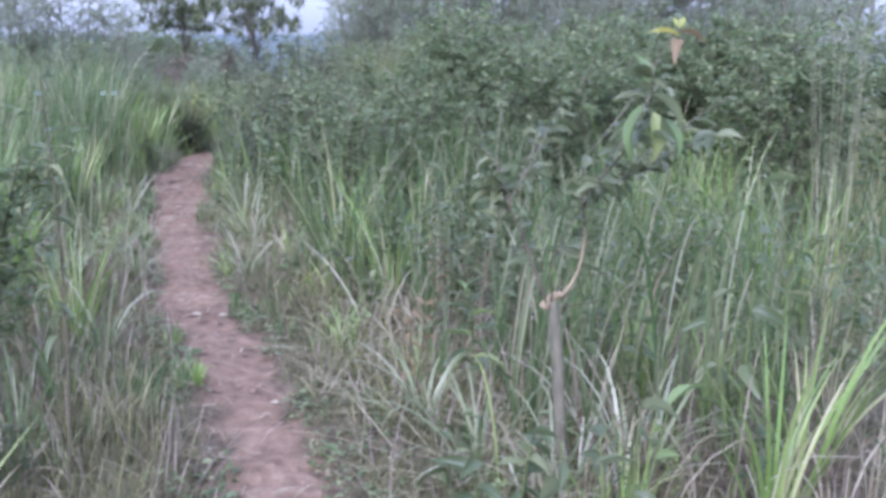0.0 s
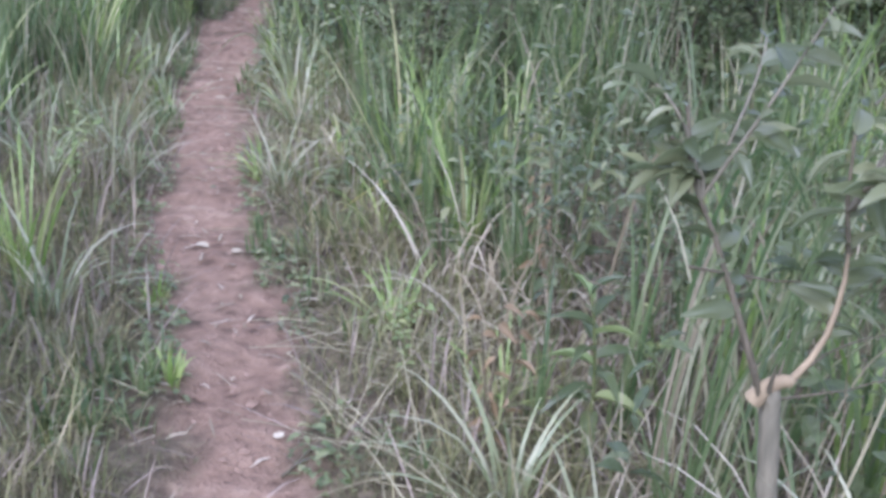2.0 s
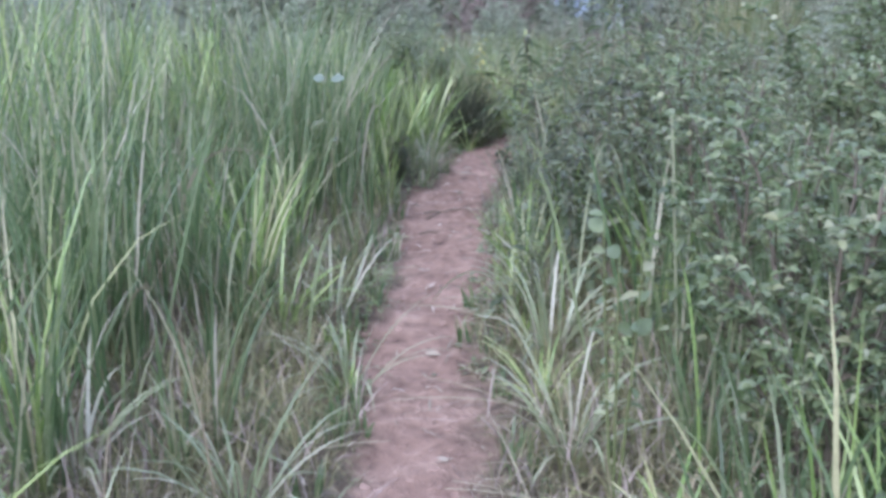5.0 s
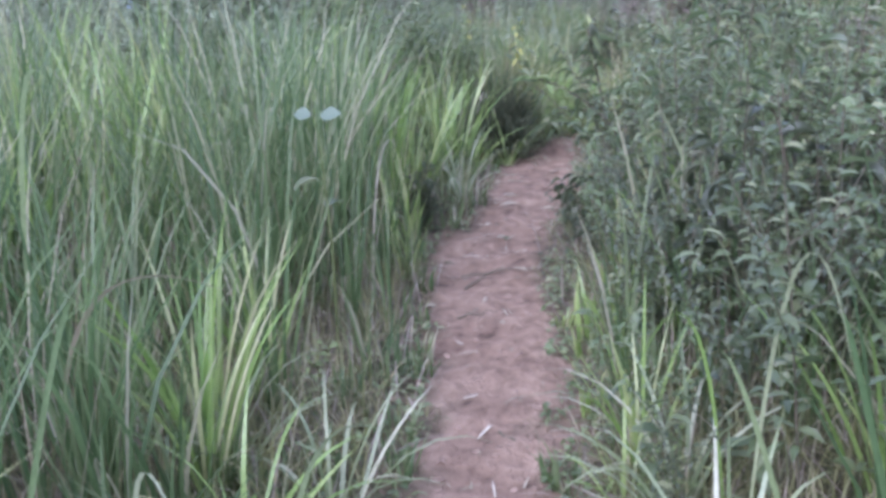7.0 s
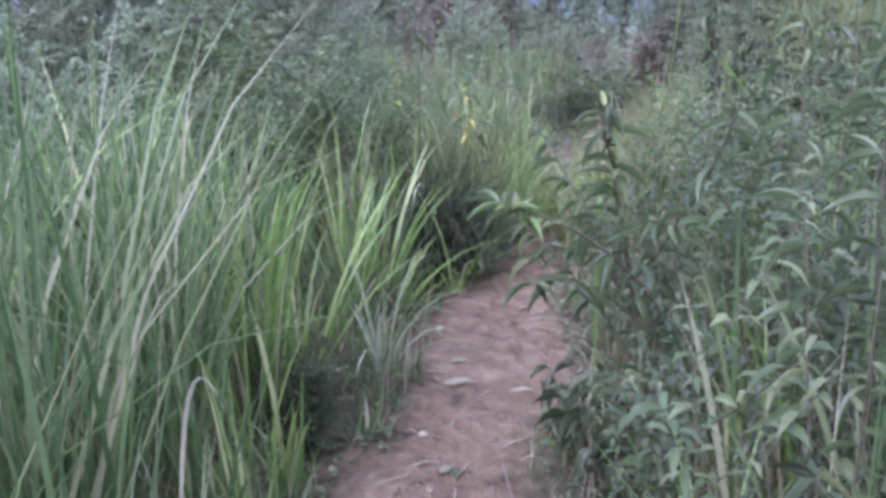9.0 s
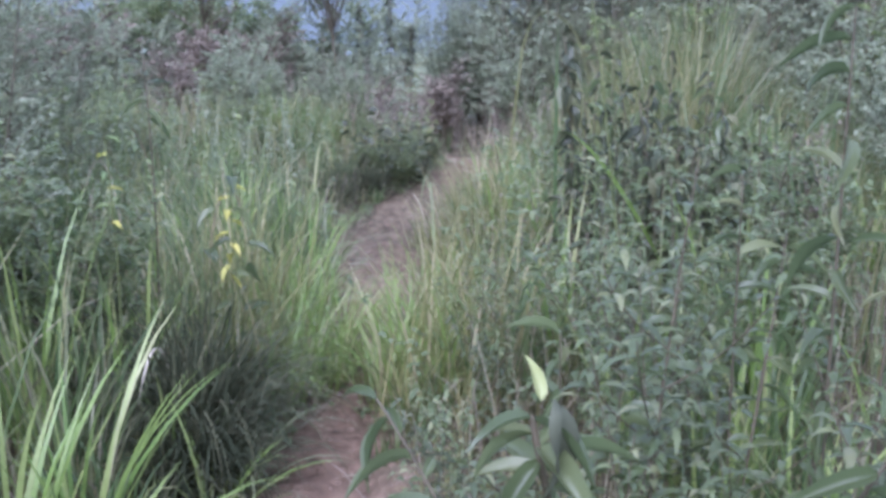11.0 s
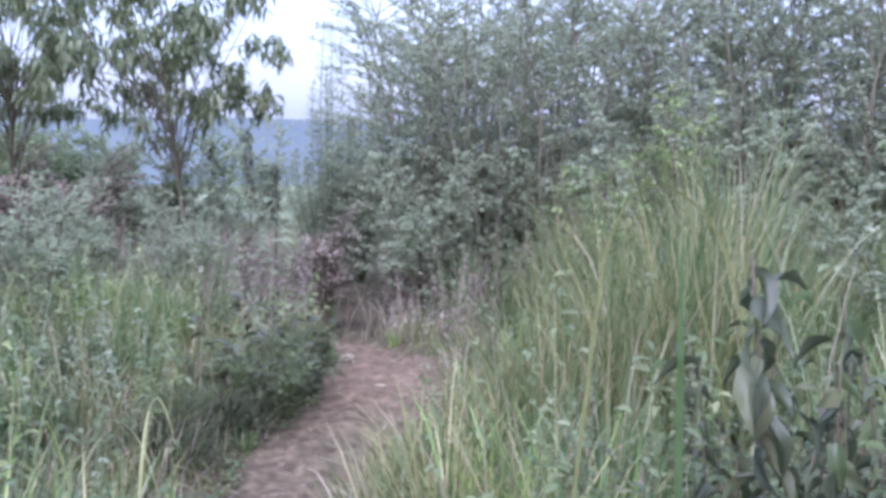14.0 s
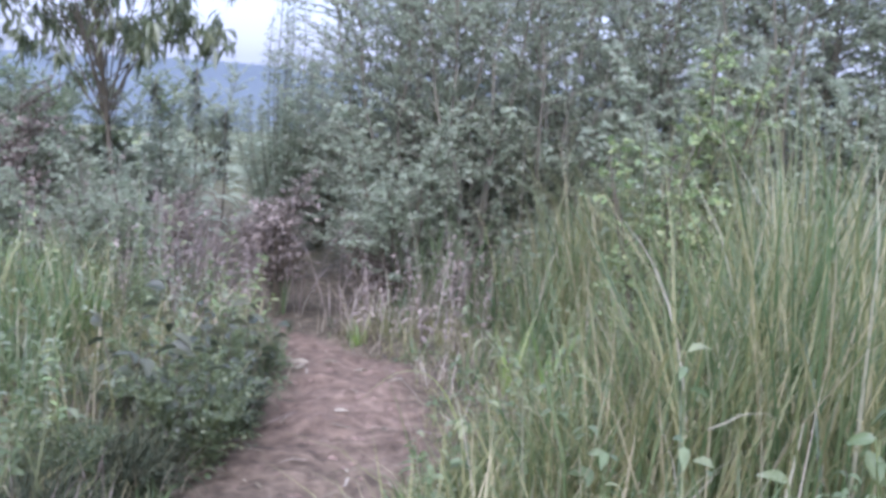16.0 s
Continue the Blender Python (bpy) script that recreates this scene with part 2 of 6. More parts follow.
WIDTH = np.array([(-8, 0.17), (6.5, 0.17), (8.0, 0.21), (10, 0.235), (12.0, 0.27), (13.1, 0.21), (13.5, 0.08), (14.0, 0.08), (14.4, 0.2), (15, 0.22), (16.6, 0.26), (17.2, 0.38), (17.7, 0.38), (18.3, 0.35), (18.9, 0.3), (19.4, 0.22), (20.2, 0.12), (21.0, 0.05), (40, 0.05)])
rng = np.random.default_rng(7)


def mid(y):
    some = np.linspace(-0.35, 0.35, 7)
    return sum(np.interp(y + s, CENTRE[:, 0], CENTRE[:, 1]) for s in some) / 7


def half(y):
    return np.interp(y, WIDTH[:, 0], WIDTH[:, 1])


def wave(x, y, f, seed):
    """Soft noise between about -1 and 1."""
    r = np.random.default_rng(seed)
    out = 0
    for k in range(5):
        a, ph, g = r.uniform(0, 6.28), r.uniform(0, 6.28), f * r.uniform(0.6, 1.7)
        out = out + np.sin((x * np.cos(a) + y * np.sin(a)) * g + ph)
    return out / 3


def off(x, y):
    """How far outside the trail's edge a place lies; negative on the trail."""
    return np.abs(x - mid(y)) - half(y) + 0.065 * wave(x, y, 5, 3) + 0.055 * wave(x, y, 14, 4)


def ground_z(x, y):
    x, y = np.asarray(x, float), np.asarray(y, float)
    o = off(x, y)
    near = np.clip(o / 0.25, 0, 1)
    z = 0.05 * near + 0.035 * wave(x, y, 2.2, 5) * near + 0.012 * wave(x, y, 9, 6) + (0.014 * wave(x, y, 22, 8) + 0.008 * wave(x, y, 38, 9) + 0.0025 * wave(x, y, 70, 10)) * (1 - near)
    far = np.hypot(x, y - 8)
    z = z - 0.12 * np.clip(y - 18.8, 0, 4) - np.clip((far - 30) * 0.12, 0, 60) - np.clip((far - 60) * 0.05, 0, 30)
    return z


def link_mesh(name, verts, faces, material, parent=None, smooth=True):
    me = bpy.data.meshes.new(name)
    verts = np.asarray(verts, np.float32)
    me.vertices.add(len(verts))
    me.vertices.foreach_set("co", verts.ravel())
    idx, start, total, at = [], [], [], 0
    for f in faces:
        f = np.asarray(f, np.int32)
        if not len(f):
            continue
        k = f.shape[1]
        idx.append(f.ravel())
        start.append(at + k * np.arange(len(f)))
        total.append(np.full(len(f), k))
        at += f.size
    idx, start, total = np.concatenate(idx), np.concatenate(start), np.concatenate(total)
    me.loops.add(len(idx))
    me.loops.foreach_set("vertex_index", idx)
    me.polygons.add(len(start))
    me.polygons.foreach_set("loop_start", start.astype(np.int32))
    me.polygons.foreach_set("loop_total", total.astype(np.int32))
    me.polygons.foreach_set("use_smooth", np.full(len(start), smooth))
    me.update(calc_edges=True)
    me.validate()
    me.materials.append(material)
    ob = new(name, me)
    ob.parent = parent
    return ob


class Shape:
    """Gathers ribbons, leaves and tubes, and links them as one mesh."""

    def __init__(self):
        self.v, self.q, self.t, self.n = [], [], [], 0

    def put(self, v, q=None, t=None):
        self.v.append(np.asarray(v, float).reshape(-1, 3))
        if q is not None:
            self.q.append(np.asarray(q) + self.n)
        if t is not None:
            self.t.append(np.asarray(t) + self.n)
        self.n += len(self.v[-1])

    def link(self, name, material, parent=None, label=""):
        faces = [np.concatenate(self.q) if self.q else [], np.concatenate(self.t) if self.t else []]
        ob = link_mesh(name, np.concatenate(self.v), faces, material, parent)
        return tagged(ob, label) if label else ob


def blades(shape, base, length, width, azimuth, lean, bend, levels=4):
    """Grass blades from base points: they start at lean (radians off upright) and bend over by bend towards azimuth."""
    base = np.asarray(base, float)
    n = len(base)
    if not n:
        return
    side_a = azimuth + np.pi / 2 + rng.uniform(-0.7, 0.7, n)
    side = np.stack([np.cos(side_a), np.sin(side_a), np.zeros(n)], 1)
    way = np.stack([np.cos(azimuth), np.sin(azimuth)], 1)
    pts, p = [base], base.copy()
    for k in range(levels):
        a = lean + bend * ((k + 0.5) / levels) ** 1.5
        step = (length / levels)[:, None]
        p = p + step * np.concatenate([way * np.sin(a)[:, None], np.cos(a)[:, None]], 1)
        pts.append(p)
    prof = np.interp(np.arange(levels) / levels, [0, 0.25, 0.6, 1], [0.6, 1, 0.85, 0.1])
    rows = []
    for k in range(levels):
        w = (width * prof[k] / 2)[:, None] * side
        rows += [pts[k] - w, pts[k] + w]
    rows.append(pts[-1])
    m = 2 * levels + 1
    v = np.stack(rows, 1).reshape(-1, 3)
    at = np.arange(n)[:, None] * m
    q = np.concatenate([at + np.array([[2 * k, 2 * k + 1, 2 * k + 3, 2 * k + 2]]) for k in range(levels - 1)])
    t = at + np.array([[2 * levels - 2, 2 * levels - 1, 2 * levels]])
    shape.put(v, q, t)


def leaves(shape, base, way, length, width, droop=0.4, fold=0.25, up=None):
    """Folded pointed leaves that start at base and run along way, drooping to their tips."""
    base, way = np.asarray(base, float), np.asarray(way, float)
    n = len(base)
    if not n:
        return
    way = way / np.linalg.norm(way, axis=1, keepdims=True)
    ref = np.tile((0, 0, 1.0), (n, 1)) + rng.normal(0, 0.35, (n, 3))
    side = np.cross(way, ref)
    side /= np.linalg.norm(side, axis=1, keepdims=True) + 1e-9
    nor = np.cross(side, way)
    L, W = np.broadcast_to(length, n)[:, None], np.broadcast_to(width, n)[:, None]
    d = np.broadcast_to(droop, n)[:, None]
    down = np.array([[0, 0, -1.0]])

    def spot(s, h):
        return base + way * L * s * (1 - 0.25 * d * s) + down * L * d * s * s * 0.7 + (side * h + nor * abs(h) * fold * 2) * W / 2

    rows = [spot(0, 0), spot(0.3, 0.85), spot(0.3, 0), spot(0.3, -0.85), spot(0.62, 0.9), spot(0.62, 0), spot(0.62, -0.9), spot(1, 0)]
    v = np.stack(rows, 1).reshape(-1, 3)
    at = np.arange(n)[:, None] * 8
    q = np.concatenate([at + np.array([c]) for c in ((2, 1, 4, 5), (3, 2, 5, 6))])
    t = np.concatenate([at + np.array([c]) for c in ((0, 1, 2), (0, 2, 3), (5, 4, 7), (6, 5, 7))])
    shape.put(v, q, t)


def tube(shape, pts, r0, r1, sides=6, knobbly=0.0):
    pts = np.asarray(pts, float)
    n = len(pts)
    d = np.gradient(pts, axis=0)
    d /= np.linalg.norm(d, axis=1, keepdims=True) + 1e-9
    ref = np.array([1.0, 0.13, 0.07])
    a = np.cross(d, ref)
    a /= np.linalg.norm(a, axis=1, keepdims=True)
    b = np.cross(d, a)
    r = np.linspace(r0, r1, n)[:, None, None] * (1 + knobbly * rng.normal(0, 1, (n, sides, 1)))
    th = np.arange(sides) * 2 * np.pi / sides
    ring = pts[:, None] + r * (a[:, None] * np.cos(th)[None, :, None] + b[:, None] * np.sin(th)[None, :, None])
    v = np.concatenate([ring.reshape(-1, 3), pts[-1:] + d[-1:] * r1])
    k, j = np.meshgrid(np.arange(n - 1), np.arange(sides), indexing="ij")
    q = np.stack([k * sides + j, k * sides + (j + 1) % sides, (k + 1) * sides + (j + 1) % sides, (k + 1) * sides + j], -1).reshape(-1, 4)
    e = (n - 1) * sides
    t = [(e + j, e + (j + 1) % sides, n * sides) for j in range(sides)]
    shape.put(v, q, t)


def curve(start, end, sag=(0, 0, 0), n=7, wobble=0.0):
    s = np.linspace(0, 1, n)[:, None]
    p = np.asarray(start) * (1 - s) + np.asarray(end) * s + np.asarray(sag) * 4 * s * (1 - s)
    if wobble:
        p[1:-1] += rng.normal(0, wobble, (n - 2, 3))
    return p


def on_ground(x, y):
    return np.array([x, y, float(ground_z(x, y))])


def build_ground():
    def axis(lo, hi, step):
        inner = np.arange(lo, hi + 1e-6, step)
        out = np.geomspace(0.25, 3600, 34)
        return np.concatenate([lo - out[::-1], inner, hi + out])

    xs, ys = axis(-5.0, 2.0, 0.035), axis(1.0, 20.5, 0.04)
    X, Y = np.meshgrid(xs, ys)
    Z = ground_z(X, Y)
    v = np.stack([X, Y, Z], -1).reshape(-1, 3)
    nx, ny = len(xs), len(ys)
    i, j = np.meshgrid(np.arange(ny - 1), np.arange(nx - 1), indexing="ij")
    a = (i * nx + j).ravel()
    q = np.stack([a, a + 1, a + nx + 1, a + nx], 1)
    ob = link_mesh("ground", v, [q], SOIL)
    at = ob.data.attributes.new("trodden", "FLOAT", "POINT")
    o = off(v[:, 0], v[:, 1])
    # Darker far stretch: more litter, with the overhanging bush's shade painted in too.
    worn = np.interp(v[:, 1], [14.7, 16.2, 17.4, 18.2], [1.0, 0.2, 0.25, 0.6])
    at.data.foreach_set("value", (worn * np.clip(0.5 - o / 0.16, 0, 1)).astype(np.float32))
    grown = ob.data.attributes.new("grown", "FLOAT", "POINT")
    grown.data.foreach_set("value", np.clip((o - 1.6) / 1.6, 0, 1).astype(np.float32))
    tagged(ob, "trodden pinkish earth trail through dark litter-covered ground", "ground", kind="structure")


build_ground()


# ---------------- far distance ----------------
def hills():
    # Distance haze is painted into the ridges' blue-grey base colour.
    m = rough_solid("far_forest_hazed", (0.085, 0.108, 0.115), (0.11, 0.135, 0.143), 0.02, 1.0, 0.0)
    for k, (dist, top, amp) in enumerate(((1500, -58, 8), (2600, -42, 9), (3400, -26, 7))):
        a = np.linspace(-1.2, 1.2, 160)
        x, y = np.sin(a) * dist, np.cos(a) * dist
        h = top + amp * wave(x, y, 0.006, 40 + k) + amp * 0.3 * wave(x, y, 0.03, 50 + k)
        rows = [np.stack([x * s, y * s, z], 1) for s, z in ((0.9, np.full(160, -95.0)), (1.0, h), (1.06, np.full(160, -95.0)))]
        v = np.concatenate(rows)
        i = np.arange(159)
        q = np.concatenate([np.stack([r * 160 + i, r * 160 + i + 1, (r + 1) * 160 + i + 1, (r + 1) * 160 + i], 1) for r in (0, 1)])
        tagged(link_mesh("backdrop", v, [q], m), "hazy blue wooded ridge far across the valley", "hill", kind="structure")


hills()
# ---------------- plants: how each kind is made ----------------
def root(name, place, label, category, group=""):
    e = new(name)
    e.location = place
    e.empty_display_size = 0.1
    return tagged(e, label, category, group)


def shrub(name, label, category, height, spread, stems, twigs, per_twig, leaf, width, leaf_mat, stem_mat, group="", droop=0.4, rise=0.5, bare=0.25, thick=0.012, reach=1.0, hidden=False):
    """A bush of several stems with side twigs and leaves, standing at the origin."""
    e = root(name, (0, 0, 0), label, category, group)
    crown, fine = Shape(), Shape()
    for k in range(stems):
        wood = fine if hidden else Shape()
        a = 6.283 * (k + rng.uniform(-0.3, 0.3)) / stems
        r = spread * rng.uniform(0.2, 1.0)
        h = height * rng.uniform(0.62, 1.0)
        tip = np.array([np.cos(a) * r, np.sin(a) * r, h])
        foot = tip * (0.12, 0.12, 0) + (0, 0, -0.03)
        main = curve(foot, tip, (-np.cos(a) * r * 0.12, -np.sin(a) * r * 0.12, 0.03 * h), 9, 0.008 * height)
        tube(wood, main, thick, thick * 0.3, 5)
        for _ in range(twigs):
            s = rng.uniform(bare, 1.0)
            p = np.array([np.interp(s * 8, range(9), main[:, c]) for c in range(3)])
            b = a + rng.uniform(-2.6, 2.6)
            ln = spread * reach * rng.uniform(0.35, 0.8) * (1.2 - 0.6 * s)
            q = p + np.array([np.cos(b) * ln, np.sin(b) * ln, ln * rng.uniform(0.1, 2 * rise)])
            tw = curve(p, q, (0, 0, 0.05 * ln), 5)
            tube(fine, tw, thick * 0.35, thick * 0.15, 3)
            u = rng.uniform(0.1, 1.05, per_twig)
            at = np.stack([np.interp(u * 4, range(5), tw[:, c]) for c in range(3)], 1)
            c = rng.uniform(0, 6.283, per_twig)
            way = np.stack([np.cos(c), np.sin(c), rng.uniform(-0.3, 0.7, per_twig)], 1) + 0.6 * (q - p) / (ln + 1e-6)
            leaves(crown, at, way, leaf * rng.uniform(0.6, 1.2, per_twig), width * rng.uniform(0.7, 1.2, per_twig), droop)
        if not hidden:
            wood.link("stem", stem_mat, e)
    tagged(fine.link("branchwork", stem_mat, e), kind="stuff")
    tagged(crown.link("foliage", leaf_mat, e), kind="stuff")
    return e


def weed(label, height, leaf, width, leaf_mat, stem_mat, group, branches=5, step=0.055, droop=0.5, thick=0.0045):
    """A tall leafy weed: one slender stem, side shoots, leaves in pairs."""
    e = root("weed", (0, 0, 0), label, "weed", group)
    wood, crown = Shape(), Shape()
    lean = rng.uniform(0, 6.283)
    tip = np.array([np.cos(lean) * 0.12 * height, np.sin(lean) * 0.12 * height, height])
    main = curve((0, 0, -0.02), tip, (rng.normal(0, 0.02), rng.normal(0, 0.02), 0), 9)
    tube(wood, main, thick, thick * 0.4, 5)
    shoots = Shape()
    lines = [(main, 0.28)]
    for k in range(branches):
        s = rng.uniform(0.35, 0.9)
        p = np.array([np.interp(s * 8, range(9), main[:, c]) for c in range(3)])
        a, ln = rng.uniform(0, 6.283), height * rng.uniform(0.15, 0.35)
        q = p + np.array([np.cos(a) * ln * 0.7, np.sin(a) * ln * 0.7, ln * 0.8])
        tw = curve(p, q, (np.cos(a) * 0.03, np.sin(a) * 0.03, 0), 9)
        tube(shoots, tw, thick * 0.6, thick * 0.3, 4)
        lines.append((tw, 0.15))
    for ln, first in lines:
        size = np.linalg.norm(ln[-1] - ln[0])
        s = np.arange(first, 1.0, step / size)
        at = np.stack([np.interp(s * 8, range(9), ln[:, c]) for c in range(3)], 1)
        turn = np.arange(len(s)) * 1.57 + rng.uniform(0, 6.283) + rng.normal(0, 0.3, len(s))
        for side in (0, np.pi):
            way = np.stack([np.cos(turn + side), np.sin(turn + side), rng.uniform(0.1, 0.9, len(s))], 1)
            grow = np.interp(s, [0, 0.5, 0.9, 1], [0.8, 1, 0.75, 0.4]) * rng.uniform(0.75, 1.15, len(s))
            keep = rng.uniform(0, 1, len(s)) < 0.9
            leaves(crown, at[keep], way[keep], leaf * grow[keep], width * grow[keep], droop)
    wood.link("stem", stem_mat, e)
    tagged(shoots.link("branchwork", stem_mat, e), kind="stuff")
    tagged(crown.link("foliage", leaf_mat, e), kind="stuff")
    return e


def tussock(label, material, n, height, width, group, lean=0.45, bend=1.1, radius=0.05, levels=6):
    """One clump of grass whose blades spring from one foot and arch outwards."""
    e = root("grass_tussock", (0, 0, 0), label, "grass", group)
    for k in range(n):
        sh = Shape()
        a, r = rng.uniform(0, 6.283), radius * math.sqrt(rng.uniform(0, 1))
        base = np.array([[np.cos(a) * r, np.sin(a) * r, -0.015]])
        h = np.array([height * rng.uniform(0.55, 1.1)])
        blades(sh, base, h, np.array([width * rng.uniform(0.7, 1.25)]), np.array([a + rng.normal(0, 0.5)]), np.abs(rng.normal(lean, lean * 0.5, 1)), np.abs(rng.normal(bend, bend * 0.4, 1)), levels)
        sh.link("blade", material, e)
    return e


def at_place(x, y, turn=0.0, size=1.0, sink=0.0, tall_by=1.0):
    z = float(ground_z(x, y)) - sink
    return Matrix.Translation((x, y, z)) @ Matrix.Rotation(turn, 4, "Z") @ Matrix.Diagonal((size, size, size * tall_by, 1))


def plant(first, places):
    """Puts a thing at the first place and copies of it at the others: rows of x, y, size."""
    used = False
    for x, y, s in places:
        m = at_place(x, y, rng.uniform(0, 6.28), s)
        if used:
            copy_thing(first, m)
        else:
            first.matrix_basis, used = m, True


def leaf_mesh(name, material, tip=1.0, droop=0.25, fold=0.2, wave_by=0.03, cup=0.0):
    """One leaf, a metre long and wide, along y: to be scaled. Outline by tip: higher is slimmer towards its end."""
    n, rows = 8, []
    for k in range(n + 1):
        s = k / n
        w = 0.5 * (math.sin(math.pi * min(1, s ** (0.75 / tip) * 1.0)) ** 0.85) if 0 < k < n else 0.012
        z = -droop * s * s
        for h in (-1, -0.5, 0, 0.5, 1):
            rows.append((h * w, s * (1 - 0.12 * droop), z + fold * abs(h) * w + wave_by * math.sin(7 * s + 3 * h) * abs(h) - cup * h * h * w))
    q = [(k * 5 + j, k * 5 + j + 1, k * 5 + j + 6, k * 5 + j + 5) for k in range(n) for j in range(4)]
    me = bpy.data.meshes.new(name)
    me.from_pydata(rows, [], q)
    me.polygons.foreach_set("use_smooth", [True] * len(q))
    me.materials.append(material)
    return me


def add_leaf(parent, mesh, at, azimuth, lift, length, width, roll=0.0, name="leaf"):
    """One leaf as a part. azimuth and lift in degrees: which way it points, and how steeply."""
    ob = new(name, mesh)
    ob.parent = parent
    turn = Euler((radians(lift), radians(roll), radians(azimuth - 90)), "XYZ")
    ob.matrix_basis = Matrix.Translation(at) @ turn.to_matrix().to_4x4() @ Matrix.Diagonal((width, length, length, 1))
    return ob


def wood_part(parent, name, material, pts, r0, r1, sides=8, label="", knobbly=0.0):
    sh = Shape()
    tube(sh, pts, r0, r1, sides, knobbly)
    return sh.link(name, material, parent, label)


# ---------------- grass ----------------
def sward(name, label, material, clumps, per, box, height, width, chance, lean=0.2, bend=0.8, radius=0.05, levels=4):
    """Grass in small clumps over a strip beside the trail. height and chance are functions of (x, y, side, off)."""
    y = rng.uniform(box[2], box[3], clumps)
    s = rng.uniform(box[0], box[1], clumps)
    x = mid(y) + s
    o = off(x, y)
    keep = (rng.uniform(0, 1, clumps) < chance(x, y, s, o)) & (o > 0.01)
    x, y = np.repeat(x[keep], per), np.repeat(y[keep], per)
    n = len(x)
    a, r = rng.uniform(0, 6.283, n), radius * np.sqrt(rng.uniform(0, 1, n))
    x, y = x + np.cos(a) * r, y + np.sin(a) * r
    s, o = x - mid(y), off(x, y)
    keep = o > -0.02
    x, y, a, s, o = x[keep], y[keep], a[keep], s[keep], o[keep]
    n = len(x)
    h = height(x, y, s, o) * rng.uniform(0.5, 1.15, n)
    sh = Shape()
    base = np.stack([x, y, ground_z(x, y) - 0.01], 1)
    blades(sh, base, h, width * rng.uniform(0.6, 1.3, n), a + rng.normal(0, 0.8, n), np.abs(rng.normal(0, lean, n)), np.abs(rng.normal(bend, bend * 0.5, n)), levels)
    return tagged(sh.link(name, material), label, "grass", kind="stuff")


def tall(x, y, s, o):
    left = s < 0
    start = np.where(left, np.interp(y, [3, 4.5, 5.8, 8.6, 9.3, 13, 14.5, 16, 17], [0.45, 0.45, 0.5, 0.45, 0.05, 0.05, 0.15, 0.3, 0.5]), np.interp(y, [3, 5, 6.5, 8.6, 9.4, 13, 15], [0.55, 0.5, 0.45, 0.4, 0.1, 0.1, 0.15]))
    top = np.where(left, np.interp(y, [3, 6, 7.6, 9, 10.3, 11.4, 12.3, 13.2, 14, 15.5, 17, 20], [0.85, 1.0, 1.25, 1.55, 1.55, 1.3, 1.1, 0.8, 0.65, 0.55, 0.5, 0.6]), np.interp(y, [3, 5, 6.2, 7.6, 8.4, 12, 14, 20], [0.7, 0.85, 1.12, 1.12, 0.85, 0.8, 0.85, 0.9]))
    f = np.clip((o - start) / 0.4, 0, 1)
    return 0.14 + (top - 0.14) * f * (0.85 + 0.2 * wave(x, y, 2.5, 21))


def tuft_chance(x, y, s, o):
    thin = np.where((s > 0) & (y > 13.5), 0.45, 1.0) * np.where((s < 0) & (y > 13.9), 0.6, 1.0)
    thin = thin * np.where(y < 7, np.clip(0.45 + 0.9 * wave(x, y, 5, 93), 0.04, 1) * np.where(s > 0, 0.85, 1.0), 1.0)
    thin = thin * np.where((s > 0.55) & (y > 12.9) & (y < 15.2), 0.45, 1.0)
    thin = thin * np.where((s > 0) & (y > 7.8) & (y < 13), 0.5, 1.0) * np.where((s > 0) & (s < 0.9) & (y > 18.8), 0.2, 1.0)
    return thin * np.clip(0.55 + 0.55 * wave(x, y, 4.5, 22), 0.1, 1) * np.clip(1.25 - o / 5.5, 0.25, 1)


sward("tall_grass", "tall upright green grass crowding beside the trail", GRASS, 9000, 13, (-5.5, 5.0, 1.8, 21), tall, 0.0115, tuft_chance, 0.16, 0.65)
sward("bright_grass", "fresh yellow-green grass blades among the tall grass", GRASS_BRIGHT, 2400, 13, (-3.5, 3.5, 1.8, 20), tall, 0.0125, lambda x, y, s, o: np.clip(0.9 * wave(x, y, 3.2, 23) + np.where((s < 0) & (y > 8.6) & (y < 12.6), 0.3, -0.05), 0, 1), 0.15, 0.6)
sward("dry_grass", "straw-coloured dry grass blades, bent and tangled", GRASS_DRY, 4800, 5, (-4, 4.5, 1.8, 21), lambda x, y, s, o: 0.6 * tall(x, y, s, o) + 0.12, 0.006, lambda x, y, s, o: np.clip(0.5 + 0.4 * wave(x, y, 3, 24), 0.1, 1) * np.where((y > 6.8) & (y < 13), 0.3, 1.0) * np.where((y < 6.8) & (o < 0.55), 0.2, np.where(y < 6.8, np.where(s < 0, 0.3, 0.5), 1.0)), 0.5, 1.6, 0.08)
def olive_height(x, y, s, o):
    return np.minimum(np.where(s > 1.9, 0.85, np.where((s > 0.6) & (y > 15.2), 1.5, 1.2)), 0.14 + 1.05 * o) * (0.8 + 0.35 * wave(x, y, 2.2, 31))


def olive_chance(x, y, s, o):
    return np.clip(0.45 + 0.75 * wave(x, y, 3, 25), 0.05, 1) * np.where((y < 15.3) & (o > 0.35), 0.3, 0.85) * np.where((s > 0.95) & (y < 15.8), 0.12, 1.0) * np.where((y > 18.8) & (s < 0.9), 0.12, 1.0)


